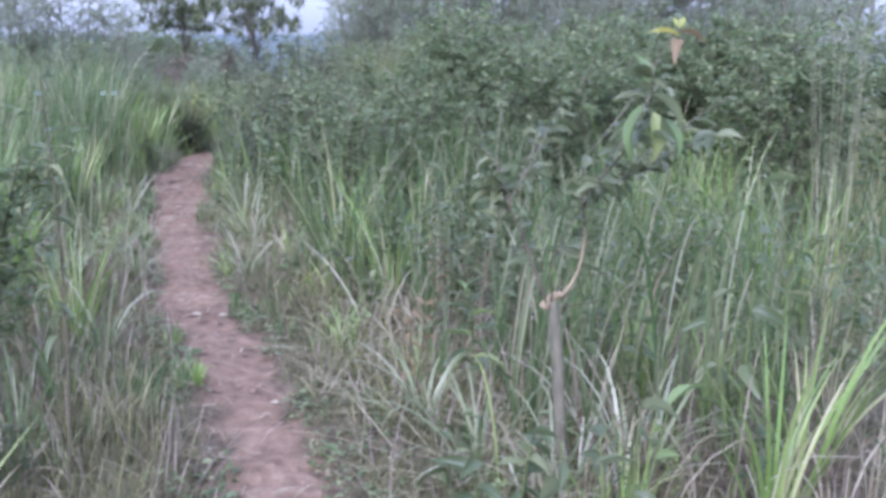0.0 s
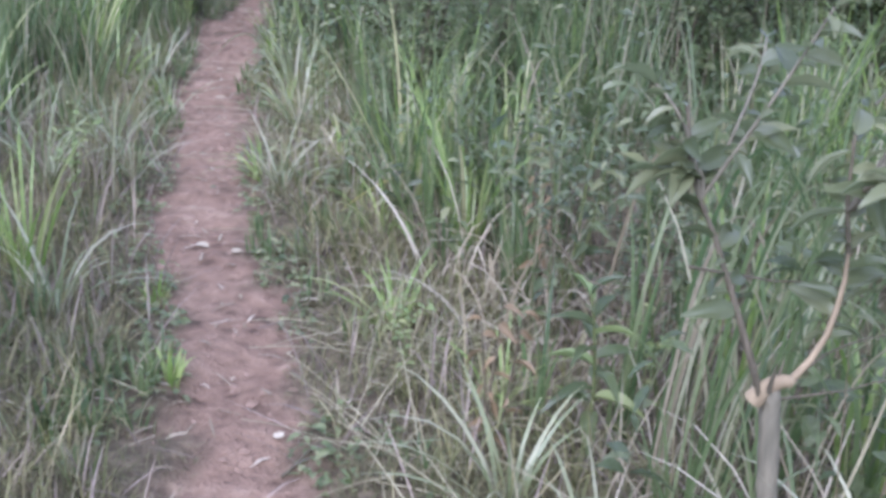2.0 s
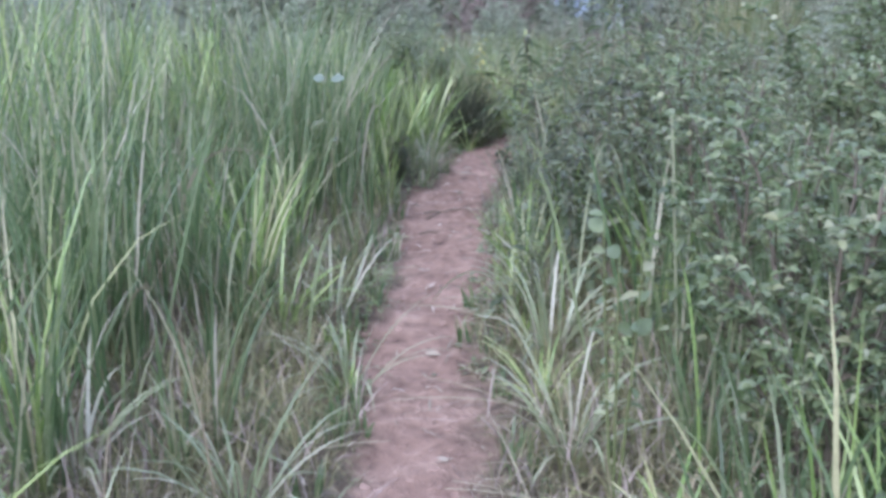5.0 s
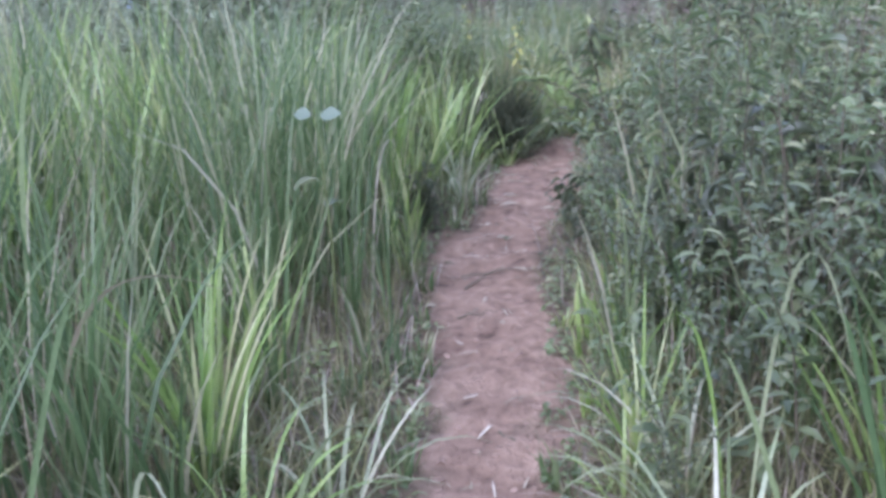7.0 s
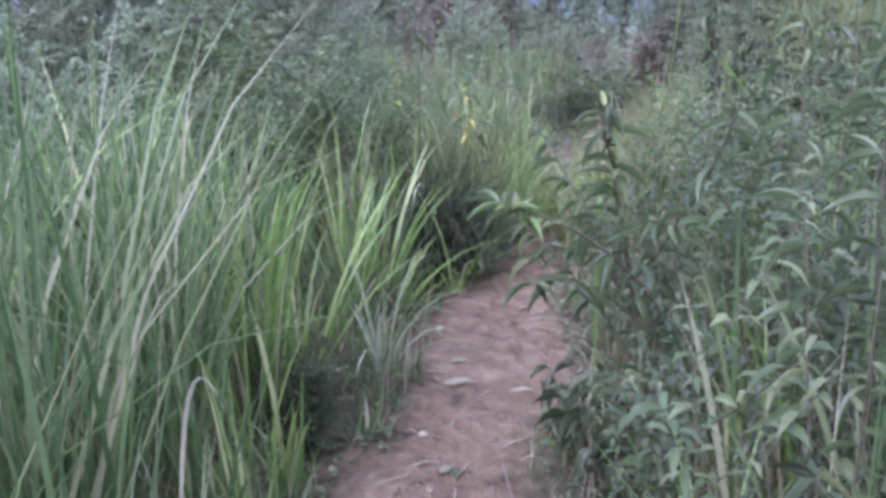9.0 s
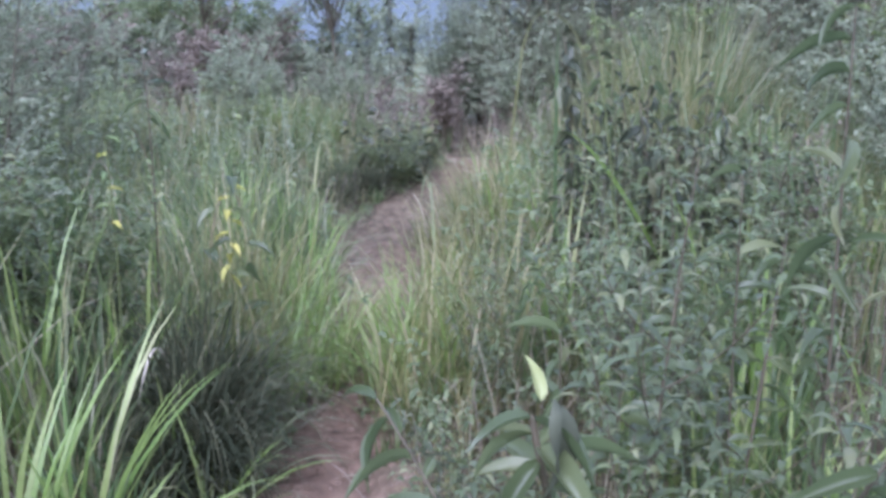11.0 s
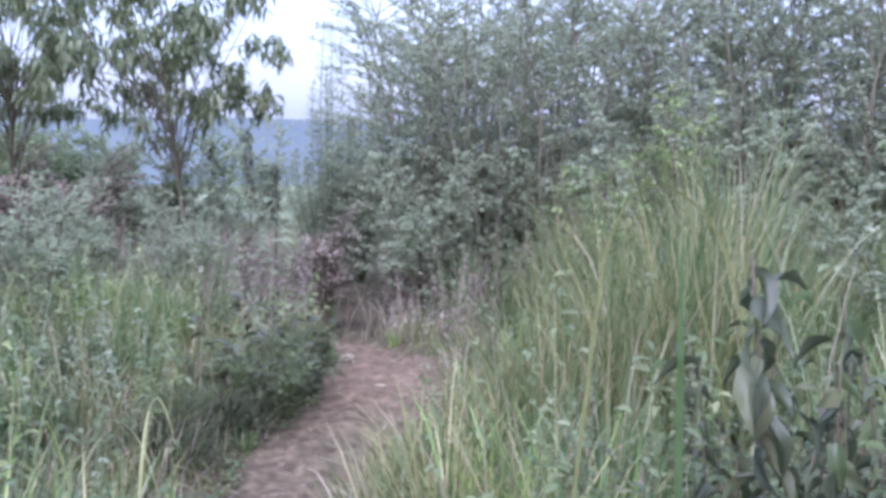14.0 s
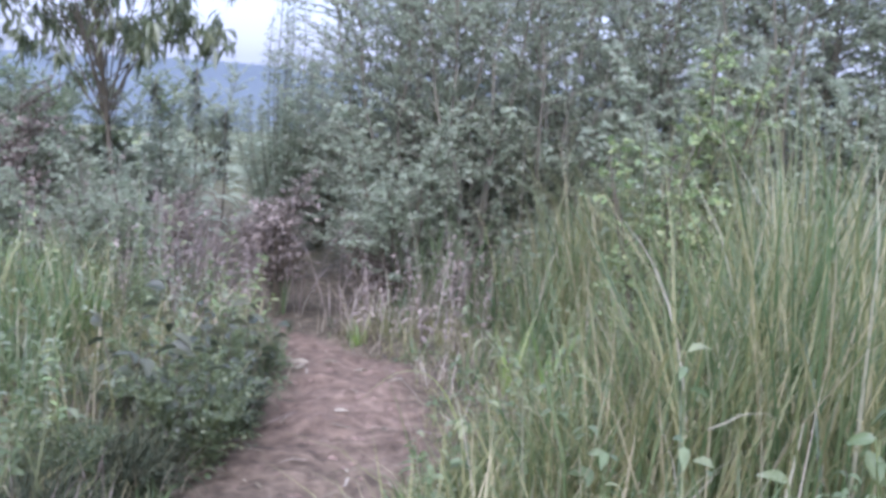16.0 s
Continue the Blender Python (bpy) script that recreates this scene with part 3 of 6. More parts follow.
sward("olive_grass", "thin olive-yellow grass standing by the trail", GRASS_OLIVE, 4000, 10, (0.1, 4.0, 13.2, 20), olive_height, 0.007, olive_chance, 0.15, 0.75)
sward("green_grass", "thin upright green grass standing by the trail", GRASS, 2600, 9, (0.15, 4.0, 13.2, 20), olive_height, 0.009, olive_chance, 0.13, 0.6)
sward("straw_stalks", "thin pale dry stalks standing in the grass", GRASS_DRY, 900, 3, (-3.0, 4.0, 2.6, 20), lambda x, y, s, o: 0.25 + 0.8 * tall(x, y, s, o), 0.0035, lambda x, y, s, o: np.clip(o * 2, 0, 1), 0.18, 0.35, 0.1)
sward("bent_straw", "dry grass sheaves bent over in arches", GRASS_DRY, 120, 6, (0.7, 2.6, 2.6, 6.5), lambda x, y, s, o: 0.45 + 0.5 * tall(x, y, s, o), 0.008, lambda x, y, s, o: np.clip(0.2 + 0.9 * wave(x, y, 3.5, 33), 0.05, 1), 0.35, 1.9, 0.08, 6)
sward("bent_straw", "dry straw bent over in front of the weeds", GRASS_DRY, 90, 6, (0.28, 1.0, 13.2, 16.4), lambda x, y, s, o: np.full(len(x), 0.5), 0.007, lambda x, y, s, o: np.clip(0.5 + 0.9 * wave(x, y, 3.5, 34), 0.1, 1), 0.4, 1.8, 0.08, 6)
sward("tall_grass", "tall broad grass standing in front of the bushes", GRASS, 110, 9, (0.75, 2.3, 5.2, 8.6), lambda x, y, s, o: np.full(len(x), 0.95), 0.013, lambda x, y, s, o: np.clip(0.5 + 0.9 * wave(x, y, 3.1, 36), 0, 1), 0.14, 0.6, 0.06)
sward("verge_grass", "short tangled grass along the trail's edge", GRASS_OLIVE, 11000, 7, (-1.7, 1.7, 1.8, 20), lambda x, y, s, o: 0.06 + 0.22 * np.clip(o / 0.3, 0, 1), 0.0045, lambda x, y, s, o: np.where(y < 7, 0.45, 1.0) * np.clip(0.25 + o * 2.2, 0, 1) * np.clip(1.5 - o, 0, 1), 0.5, 1.4, 0.06, 3)
sward("fallen_grass", "dead brown grass thatch lying at the foot of the plants", LEAF_BROWN, 7000, 4, (-2.5, 2.5, 1.8, 20), lambda x, y, s, o: np.full(len(x), 0.28), 0.006, lambda x, y, s, o: np.clip(0.2 + o * 3, 0, 0.9), 1.2, 0.5, 0.08, 3)



sward("low_turf", "low worn olive grass on the trail's verge", GRASS_TURF, 9000, 7, (-1.3, 1.3, 1.8, 9.0), lambda x, y, s, o: 0.05 + 0.1 * np.clip(o / 0.3, 0, 1) * (1 + 0.5 * wave(x, y, 7, 91)), 0.004, lambda x, y, s, o: np.clip(0.5 + o * 1.5, 0, 1) * np.clip(1.4 - o, 0, 1), 0.6, 1.2, 0.06, 3)
sward("edge_grass", "yellow-green grass leaning in over the trail's bend", GRASS_OLIVE, 230, 8, (0.24, 0.75, 14.8, 16.6), lambda x, y, s, o: 0.2 + 0.6 * np.clip(o / 0.45, 0, 1), 0.007, lambda x, y, s, o: np.clip(0.6 + 0.6 * wave(x, y, 5, 63), 0, 1), 0.35, 1.1, 0.09)
sward("clump_grass", "thick clump of fresh grass at the trail's edge", GRASS, 110, 9, (-0.95, -0.28, 14.15, 15.5), lambda x, y, s, o: 0.45 + 0.25 * np.clip(o / 0.3, 0, 1), 0.009, lambda x, y, s, o: np.full(len(x), 0.8), 0.3, 0.9, 0.07, 5)
sward("brown_stalks", "withered brown stalks standing in a thin thicket", LEAF_BROWN, 190, 5, (-2.6, 1.2, 19.7, 23.5), lambda x, y, s, o: 0.75 + 0.25 * wave(x, y, 3, 64), 0.009, lambda x, y, s, o: np.clip(0.5 + 0.7 * wave(x, y, 1.6, 61), 0, 1) * (o > 0.15) * np.where((s > -0.95) & (s < 0.75), 1.0, 0.08), 0.38, 0.9, 0.16)
sward("olive_stalks", "thin olive grass standing among the low bushes", GRASS_OLIVE, 600, 7, (-4.5, -0.35, 15.2, 21.0), lambda x, y, s, o: 0.3 + 0.35 * np.clip(o, 0, 1), 0.008, lambda x, y, s, o: np.clip(0.6 + 0.5 * wave(x, y, 2.4, 62), 0, 1), 0.3, 0.9, 0.08)


def herbs(name, label, material, n, box, height, leaf, width, chance):
    """Many small leafy herbs: thin stems with leaves all along, uneven in height."""
    y, s = rng.uniform(box[2], box[3], n), rng.uniform(box[0], box[1], n)
    x = mid(y) + s
    o = off(x, y)
    keep = (o > np.where((s < 0) & (y > 16.3) & (y < 18.0), 0.42, 0.12)) & (rng.uniform(0, 1, n) < chance(x, y, s, o))
    x, y, o = x[keep], y[keep], o[keep]
    n = len(x)
    h = height * np.clip(0.35 + o, 0.3, 1) * rng.uniform(0.5, 1.2, n) * (0.85 + 0.3 * wave(x, y, 2.0, 71))
    lean = rng.normal(0, 0.18, (n, 2))
    foot = np.stack([x, y, ground_z(x, y)], 1)
    tip = foot + np.stack([lean[:, 0] * h, lean[:, 1] * h, h], 1)
    sh = Shape()
    blades(sh, foot, np.linalg.norm(tip - foot, axis=1), np.full(n, 0.006), np.arctan2(lean[:, 1], lean[:, 0]), np.hypot(lean[:, 0], lean[:, 1]), np.zeros(n), 2)
    for k in range(14):
        f = rng.uniform(0.25, 1.0, n)[:, None]
        a = rng.uniform(0, 6.283, n)
        z = (1.25 - 0.6 * f[:, 0]) * rng.uniform(0.6, 1.2, n)
        leaves(sh, foot + (tip - foot) * f, np.stack([np.cos(a), np.sin(a), rng.uniform(-0.2, 0.9, n)], 1), leaf * z, width * z, 0.5)
    tagged(sh.link(name, material), label, "weeds", kind="stuff")


herbs("leafy_herbs", "knee-high leafy green herbs crowding between the bushes", LEAF, 1000, (-4.6, -0.3, 14.6, 21.0), 0.75, 0.075, 0.026, lambda x, y, s, o: np.clip(0.65 + 0.5 * wave(x, y, 2.2, 72), 0, 1))
herbs("fresh_herbs", "fresh green leafy herbs between the bushes", LEAF_BRIGHT, 380, (-4.6, -0.3, 14.8, 20.0), 0.85, 0.08, 0.024, lambda x, y, s, o: np.clip(0.4 + 0.8 * wave(x, y, 1.9, 77), 0, 1))
herbs("pale_herbs", "leafy herbs among the bushes, green paled by painted haze", LEAF_HAZE, 480, (-4.6, -0.4, 15.0, 22.0), 0.85, 0.06, 0.022, lambda x, y, s, o: np.clip(0.5 + 0.6 * wave(x, y, 2.6, 73), 0, 1))
herbs("brown_herbs", "dead brown herbs standing with withered leaves", LEAF_BROWN, 1500, (-3.5, 1.4, 18.8, 23.5), 0.95, 0.06, 0.018, lambda x, y, s, o: np.clip(0.3 + 0.8 * wave(x, y, 1.8, 74), 0, 1) * np.where((s > -1.0) & (s < 0.9), 1.0, 0.2))
herbs("leafy_herbs", "knee-high leafy green herbs among the grass", LEAF, 900, (0.35, 3.0, 12.8, 18.5), 0.85, 0.08, 0.028, lambda x, y, s, o: np.clip(0.5 + 0.6 * wave(x, y, 2.4, 75), 0, 1))
herbs("brown_herbs", "dead brown herbs among the grass by the bend", LEAF_BROWN, 170, (0.35, 1.6, 13.3, 15.6), 0.6, 0.05, 0.014, lambda x, y, s, o: np.clip(0.5 + 0.6 * wave(x, y, 3, 79), 0, 1))
herbs("leafy_herbs", "leafy green herbs among the tall grass", LEAF_SHADE, 620, (0.3, 2.8, 2.8, 12.8), 0.8, 0.115, 0.036, lambda x, y, s, o: np.clip(0.4 + 0.7 * wave(x, y, 2.4, 76), 0, 1) * np.where((y < 8.9) & (o < 0.5), 0.12, 1.0))


sward("pinch_grass", "yellow-green grass closing over the narrowest bit of trail", GRASS_BRIGHT, 150, 9, (-0.45, 0.4, 13.4, 14.15), lambda x, y, s, o: np.full(len(x), 0.5), 0.007, lambda x, y, s, o: np.full(len(x), 0.9), 0.35, 0.9, 0.07)
sward("pinch_grass", "tall olive grass on both sides of the narrow bit", GRASS_OLIVE, 110, 8, (-0.65, 0.6, 13.3, 14.1), lambda x, y, s, o: np.where(np.abs(s) > 0.22, 0.75, 0.45), 0.008, lambda x, y, s, o: np.full(len(x), 0.8), 0.2, 0.7, 0.07)
sward("meadow_grass", "coarse grass over the hilltop away from the trail", GRASS_OLIVE, 13000, 5, (-13, 13, -5, 26), lambda x, y, s, o: np.full(len(x), 0.55), 0.016, lambda x, y, s, o: np.where((y < 1.9) | (o > 4.2), 1.0, 0.0), 0.3, 0.9, 0.15, 3)


def fallen_stalks():
    """Dry stalks lying criss-cross among the plants of the first stretch."""
    sh = Shape()
    for k in range(420):
        y = rng.uniform(2.6, 8.5)
        sd = 1 if rng.uniform() < 0.94 else -1
        x = float(mid(y)) + sd * (float(half(y)) + 0.12 + abs(rng.normal(0, 0.7)))
        a, ln, z = rng.uniform(0, 6.283), rng.uniform(0.15, 0.55), float(ground_z(x, y)) + 0.015
        rise_by = rng.uniform(0.0, 0.35) ** 1.5
        tube(sh, curve((x, y, z), (x + np.cos(a) * ln, y + np.sin(a) * ln, z + rise_by), (0, 0, 0.04 * ln), 5), rng.uniform(0.0015, 0.0035), 0.001, 4)
    tagged(sh.link("fallen_stalks", STEM_PALE), "dry pale stalks lying criss-cross under the grass", "stalks", kind="stuff")


fallen_stalks()


def creepers():
    """Small low leaves that creep in from both edges of the trail."""
    sh = Shape()
    n = 9000
    y = rng.uniform(2.2, 19.2, n)
    sd = rng.choice([-1.0, 1.0], n)
    x = mid(y) + sd * (half(y) + np.abs(rng.normal(0, 0.16, n)) - 0.03)
    keep = (off(x, y) > -0.03) & (wave(x, y, 6, 35) > -0.3)
    x, y = x[keep], y[keep]
    n = len(x)
    t = rng.uniform(0, 6.283, n)
    way = np.stack([np.cos(t), np.sin(t), rng.uniform(0.0, 0.9, n)], 1)
    leaves(sh, np.stack([x, y, ground_z(x, y) + rng.uniform(0, 0.05, n)], 1), way, rng.uniform(0.02, 0.06, n), rng.uniform(0.012, 0.025, n), 0.5)
    tagged(sh.link("creeping_weeds", LEAF), "small creeping leaves along the trail's edges", "weeds", kind="stuff")


creepers()

# clumps that stand out along the trail's edges
GROUP = "grass clumps beside the trail"
arch = [tussock("arching grass clump at the trail's edge, sheen painted pale-green", GRASS_SHEEN_PALE, 21, 0.55, 0.012, GROUP, 0.55, 1.5), tussock("arching fresh green grass clump at the trail's edge", GRASS_BRIGHT, 21, 0.5, 0.013, GROUP, 0.5, 1.4), tussock("upright bright green grass clump", GRASS_BRIGHT, 18, 0.85, 0.016, GROUP, 0.2, 0.6), tussock("tall upright grass clump with broad blades", GRASS, 16, 1.05, 0.016, GROUP, 0.16, 0.6)]
plant(arch[0], [(-2.06, 6.5, 0.95), (0.38, 3.1, 0.95), (-2.47, 8.2, 1.0), (-2.85, 8.35, 1.0), (-1.61, 8.45, 1.05), (-1.5, 7.95, 1.15), (-1.85, 10.05, 0.9), (-1.80, 6.05, 0.8), (-2.15, 7.55, 0.9), (-1.28, 7.1, 1.0), (-1.13, 6.05, 0.8), (-2.06, 5.75, 1.0), (-2.68, 6.67, 1.05), (-0.72, 6.3, 1.0), (-0.05, 3.75, 0.9), (0.62, 3.15, 1.2), (-1.55, 4.7, 0.9), (-3.03, 15.17, 0.9), (-3.2, 10.1, 1.0), (-2.3, 12.1, 0.9), (0.15, 3.3, 1.1), (-3.05, 11.6, 1.0), (-2.98, 12.9, 0.8)])
plant(arch[1], [(-3.03, 12.66, 0.85), (-1.29, 6.35, 0.75), (-0.62, 5.55, 1.0), (-0.95, 6.6, 0.9), (-1.45, 7.55, 0.9), (-2.6, 7.95, 1.15), (-0.45, 4.75, 0.9), (-3.18, 12.2, 1.2), (-3.25, 14.55, 1.3), (-3.14, 14.32, 1.25), (-3.05, 14.0, 1.1), (-3.35, 14.82, 1.2), (-1.75, 8.4, 0.8), (-0.1, 4.3, 0.8), (-3.02, 13.6, 1.0), (-2.58, 13.75, 0.9), (-2.8, 13.85, 0.85)])
plant(arch[2], [(-2.92, 8.36, 0.95), (-2.84, 8.22, 0.85), (-1.73, 8.58, 0.7), (-1.95, 10.25, 0.72), (-1.72, 4.85, 0.8), (-0.27, 5.4, 0.9), (-0.5, 6.1, 0.95), (-0.3, 6.1, 0.95), (-0.12, 6.2, 0.95), (-2.33, 5.66, 1.0), (-1.12, 8.4, 0.95), (-3.0, 8.9, 0.9), (-1.75, 9.75, 0.62), (-3.3, 12.0, 0.95), (-3.45, 11.5, 1.0), (-3.2, 11.2, 0.9), (-1.92, 15.36, 0.9), (-1.94, 14.75, 0.85), (-2.00, 13.64, 0.95), (0.95, 2.75, 0.9), (1.15, 3.1, 1.0), (-3.59, 14.36, 0.7), (-3.3, 14.6, 0.85), (-3.52, 14.65, 0.85), (-3.22, 15.2, 0.75), (-3.5, 15.3, 0.8), (-3.38, 14.95, 0.9), (-2.95, 8.5, 0.9), (-3.05, 14.7, 0.7), (-3.25, 12.25, 0.9)])
plant(arch[3], [(-1.86, 9.22, 0.75), (-1.75, 8.75, 0.7), (-1.55, 8.96, 0.85), (-1.2, 9.28, 0.95), (-1.6, 10.1, 0.85), (-1.38, 10.5, 0.95), (-1.75, 11.0, 0.8), (-1.3, 11.2, 1.0), (-0.85, 8.0, 1.0), (-3.1, 8.1, 1.05), (-3.4, 9.3, 1.05), (-3.6, 10.4, 1.05), (-2.9, 8.8, 1.0), (-1.35, 8.9, 0.85), (-3.7, 11.6, 1.0), (0.1, 6.8, 0.95), (0.6, 5.2, 0.95), (-2.35, 6.9, 0.95), (-2.8, 6.6, 1.0), (1.3, 4.0, 1.0), (-1.39, 14.95, 0.95), (-0.87, 16.07, 1.0)])

# ---------------- bushes ----------------
BG = "bushes behind the grass"
bush = shrub("bush", "bush with small oval leaves, green paled by painted haze", "bush", 1.6, 0.6, 6, 28, 22, 0.064, 0.032, LEAF_HAZE, STEM, BG, hidden=True)
dark = shrub("bush", "green bush with narrow leaves", "bush", 1.7, 0.65, 6, 26, 14, 0.10, 0.038, LEAF, STEM, BG, hidden=True)
brown = shrub("dry_bush", "withered brown bush with fine twigs", "bush", 1.3, 0.5, 6, 30, 12, 0.06, 0.022, LEAF_BROWN, STEM, BG, hidden=True)
small = shrub("small_leaved_bush", "upright bush with small pale-backed oval leaves", "bush", 1.25, 0.32, 6, 20, 12, 0.055, 0.027, LEAF, STEM, BG)
low = shrub("low_bush", "low spreading fresh green bush beside the trail", "bush", 0.75, 0.5, 7, 34, 15, 0.055, 0.022, LEAF_SHADE, STEM_GREEN, BG, 0.4, 0.6, 0.1, 0.008)
high = shrub("young_tree", "slender young tree with a loose leafy crown", "tree", 3.2, 0.8, 5, 50, 26, 0.05, 0.025, LEAF_HAZE, STUMP, BG, 0.6, 0.35, 0.06, 0.013, hidden=True)
plant(small, [(-0.62, 6.75, 0.9), (-0.75, 7.5, 1.0), (-0.35, 7.3, 0.95), (-0.95, 8.5, 1.0), (-0.2, 8.2, 1.05), (-1.25, 9.6, 0.95), (0.3, 7.7, 1.0), (-1.1, 10.4, 1.0)])
plant(low, [(-2.86, 17.65, 0.5), (-2.76, 18.3, 0.6), (-2.66, 18.8, 0.62), (-2.95, 17.95, 0.6), (-3.24, 17.24, 0.72), (-3.20, 17.95, 0.75), (-3.83, 17.05, 0.85), (-2.82, 18.59, 0.7), (-3.94, 18.09, 0.95), (-4.68, 17.42, 1.05), (-1.44, 19.44, 0.7), (-3.38, 19.41, 0.95), (-4.30, 18.87, 1.0), (-5.34, 18.77, 1.15)])
r2 = np.random.default_rng(11)


def thicket(first, n, x0, x1, y0, y1, lo, hi):
    """Copies of a bush over a patch, each at its own size and turn."""
    for k in range(n):
        x, y = r2.uniform(x0, x1), r2.uniform(y0, y1)
        copy_thing(first, at_place(x, y, r2.uniform(0, 6.28), r2.uniform(lo, hi)))


# Darkened bush; its small copies also stand in for shaded gaps by the trail.
deep = shrub("bush", "deep green bush with hanging narrow leaves, shade painted in", "bush", 1.75, 0.5, 6, 24, 14, 0.10, 0.034, LEAF_DEEP_SHADED, STEM, BG, 0.7, hidden=True)
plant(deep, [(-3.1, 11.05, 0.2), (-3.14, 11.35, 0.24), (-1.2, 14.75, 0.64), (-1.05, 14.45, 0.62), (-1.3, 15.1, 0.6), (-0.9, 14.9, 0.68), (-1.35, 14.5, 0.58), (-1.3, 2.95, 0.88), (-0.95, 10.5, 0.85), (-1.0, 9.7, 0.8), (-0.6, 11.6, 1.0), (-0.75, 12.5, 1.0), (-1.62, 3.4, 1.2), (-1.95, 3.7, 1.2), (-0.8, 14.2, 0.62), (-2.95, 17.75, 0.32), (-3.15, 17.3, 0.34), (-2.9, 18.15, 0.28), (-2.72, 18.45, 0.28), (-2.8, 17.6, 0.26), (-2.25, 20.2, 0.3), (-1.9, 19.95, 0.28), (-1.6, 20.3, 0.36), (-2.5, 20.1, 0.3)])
plant(dark, [(-1.75, 3.75, 0.75), (3.3, 7.4, 1.1), (2.9, 8.2, 1.15), (-0.35, 9.6, 0.95), (-0.1, 8.9, 0.9), (0.35, 9.9, 1.0), (-1.4, 14.25, 0.6), (-1.15, 13.75, 0.62), (-1.0, 14.6, 0.6), (-1.35, 14.9, 0.52), (-3.6, 13.25, 0.62), (-3.9, 13.0, 0.75), (-4.5, 13.4, 0.95), (-3.95, 12.5, 0.7)])
plant(bush, [(-4.25, 12.0, 0.62), (-4.8, 11.0, 0.75), (-0.7, 20.6, 0.85), (-0.4, 13.2, 0.95), (-4.9, 23.3, 1.5), (-4.4, 23.5, 1.55), (-4.0, 23.9, 1.5), (-3.65, 24.2, 1.3), (-4.45, 21.3, 0.95), (-3.95, 21.6, 0.85), (-4.25, 13.95, 0.9), (-1.6, 22.3, 1.45), (-1.1, 21.6, 1.45), (1.7, 21.6, 1.55), (1.1, 21.0, 1.45)])
plant(brown, [(-2.58, 20.89, 0.75), (-1.98, 21.38, 0.72), (-1.90, 20.75, 0.55), (-1.46, 20.36, 0.55), (0.2, 14.0, 0.9), (-0.7, 15.2, 0.8), (-1.0, 14.4, 0.7)])
plant(high, [(-1.62, 21.9, 1.1), (-1.8, 22.9, 1.2), (-1.3, 21.2, 1.0), (1.04, 21.21, 1.0), (0.15, 22.40, 0.95), (-1.7, 23.4, 1.05), (-1.35, 22.4, 1.1), (-0.9, 23.2, 1.2), (-0.5, 22.0, 1.15), (0.0, 23.0, 1.25), (-1.2, 24.7, 1.2), (0.35, 21.5, 1.1), (-0.2, 24.6, 1.25), (-0.75, 21.0, 0.95), (0.0, 21.6, 1.2), (0.45, 20.2, 1.1), (0.95, 20.9, 1.25), (1.2, 19.6, 1.1), (1.75, 20.2, 1.2), (1.9, 18.9, 1.05), (3.0, 9.4, 0.8), (3.6, 10.2, 0.85), (4.4, 12.5, 0.9), (5.2, 14.2, 0.95), (-6.9, 13.4, 0.82), (-6.2, 14.0, 0.85), (-5.6, 13.7, 0.78), (-8.3, 15.2, 0.95), (-7.6, 17.2, 1.0), (-9.5, 17.6, 1.1), (-5.5, 14.3, 0.85), (-5.2, 15.1, 0.85), (-6.2, 11.2, 0.75)])
shade_tree = shrub("young_tree", "slender young tree with a dense leafy crown", "tree", 3.3, 0.9, 5, 60, 40, 0.056, 0.026, LEAF_HAZE, STUMP, BG, 0.6, 0.35, 0.1, 0.014, hidden=True)
plant(shade_tree, [(-4.6, 14.9, 0.66), (-5.0, 15.4, 0.75), (-5.5, 14.4, 0.75), (-6.1, 13.6, 0.75), (-5.0, 14.1, 0.62), (-5.6, 15.6, 0.82), (-6.4, 15.1, 0.95), (-7.7, 14.8, 0.95), (-4.9, 16.6, 0.72), (-8.6, 16.0, 0.95)])
thicket(bush, 14, -10, -4.6, 11.8, 15.2, 1.1, 1.3)
thicket(bush, 8, -9, -4.8, 12.5, 15.5, 1.1, 1.35)
thicket(bush, 8, -9, -5.2, 7.0, 12.0, 0.85, 1.0)
thicket(dark, 9, -0.1, 3.2, 9.5, 13.5, 1.1, 1.3)
thicket(bush, 9, -0.2, 3.6, 9.0, 15.0, 1.0, 1.35)
thicket(dark, 13, 0.5, 5.0, 6.6, 10.0, 1.0, 1.25)
thicket(deep, 8, 1.7, 5.0, 4.6, 8.0, 1.1, 1.3)
thicket(bush, 11, 0.1, 4.5, 15.5, 19.5, 1.1, 1.5)
thicket(bush, 10, -0.6, 5.0, 18.5, 22.0, 1.3, 1.7)
thicket(high, 16, 1.0, 6.5, 18.8, 24.0, 0.95, 1.35)
thicket(high, 8, -0.6, 8.0, 24.5, 30.0, 1.2, 1.5)
thicket(high, 6, 4.0, 9.0, 16.5, 21.0, 1.0, 1.3)
thicket(bush, 12, -1.8, 3.0, 20.5, 24.5, 1.1, 1.5)
thicket(brown, 8, -4.2, -1.6, 20.5, 23.0, 0.7, 0.95)
thicket(brown, 9, -9.0, -4.6, 19.0, 23.0, 0.95, 1.25)
thicket(bush, 9, -10.0, -4.4, 21.0, 25.0, 1.1, 1.35)
thicket(brown, 6, -7.0, -4.6, 21.0, 23.5, 1.4, 1.7)
thicket(bush, 7, -7.2, -4.5, 21.5, 24.0, 1.25, 1.45)
thicket(bush, 14, -8, -3.0, 19.0, 25.0, 0.85, 1.1)
thicket(dark, 16, -10, -2.6, 22.0, 28.0, 1.05, 1.25)
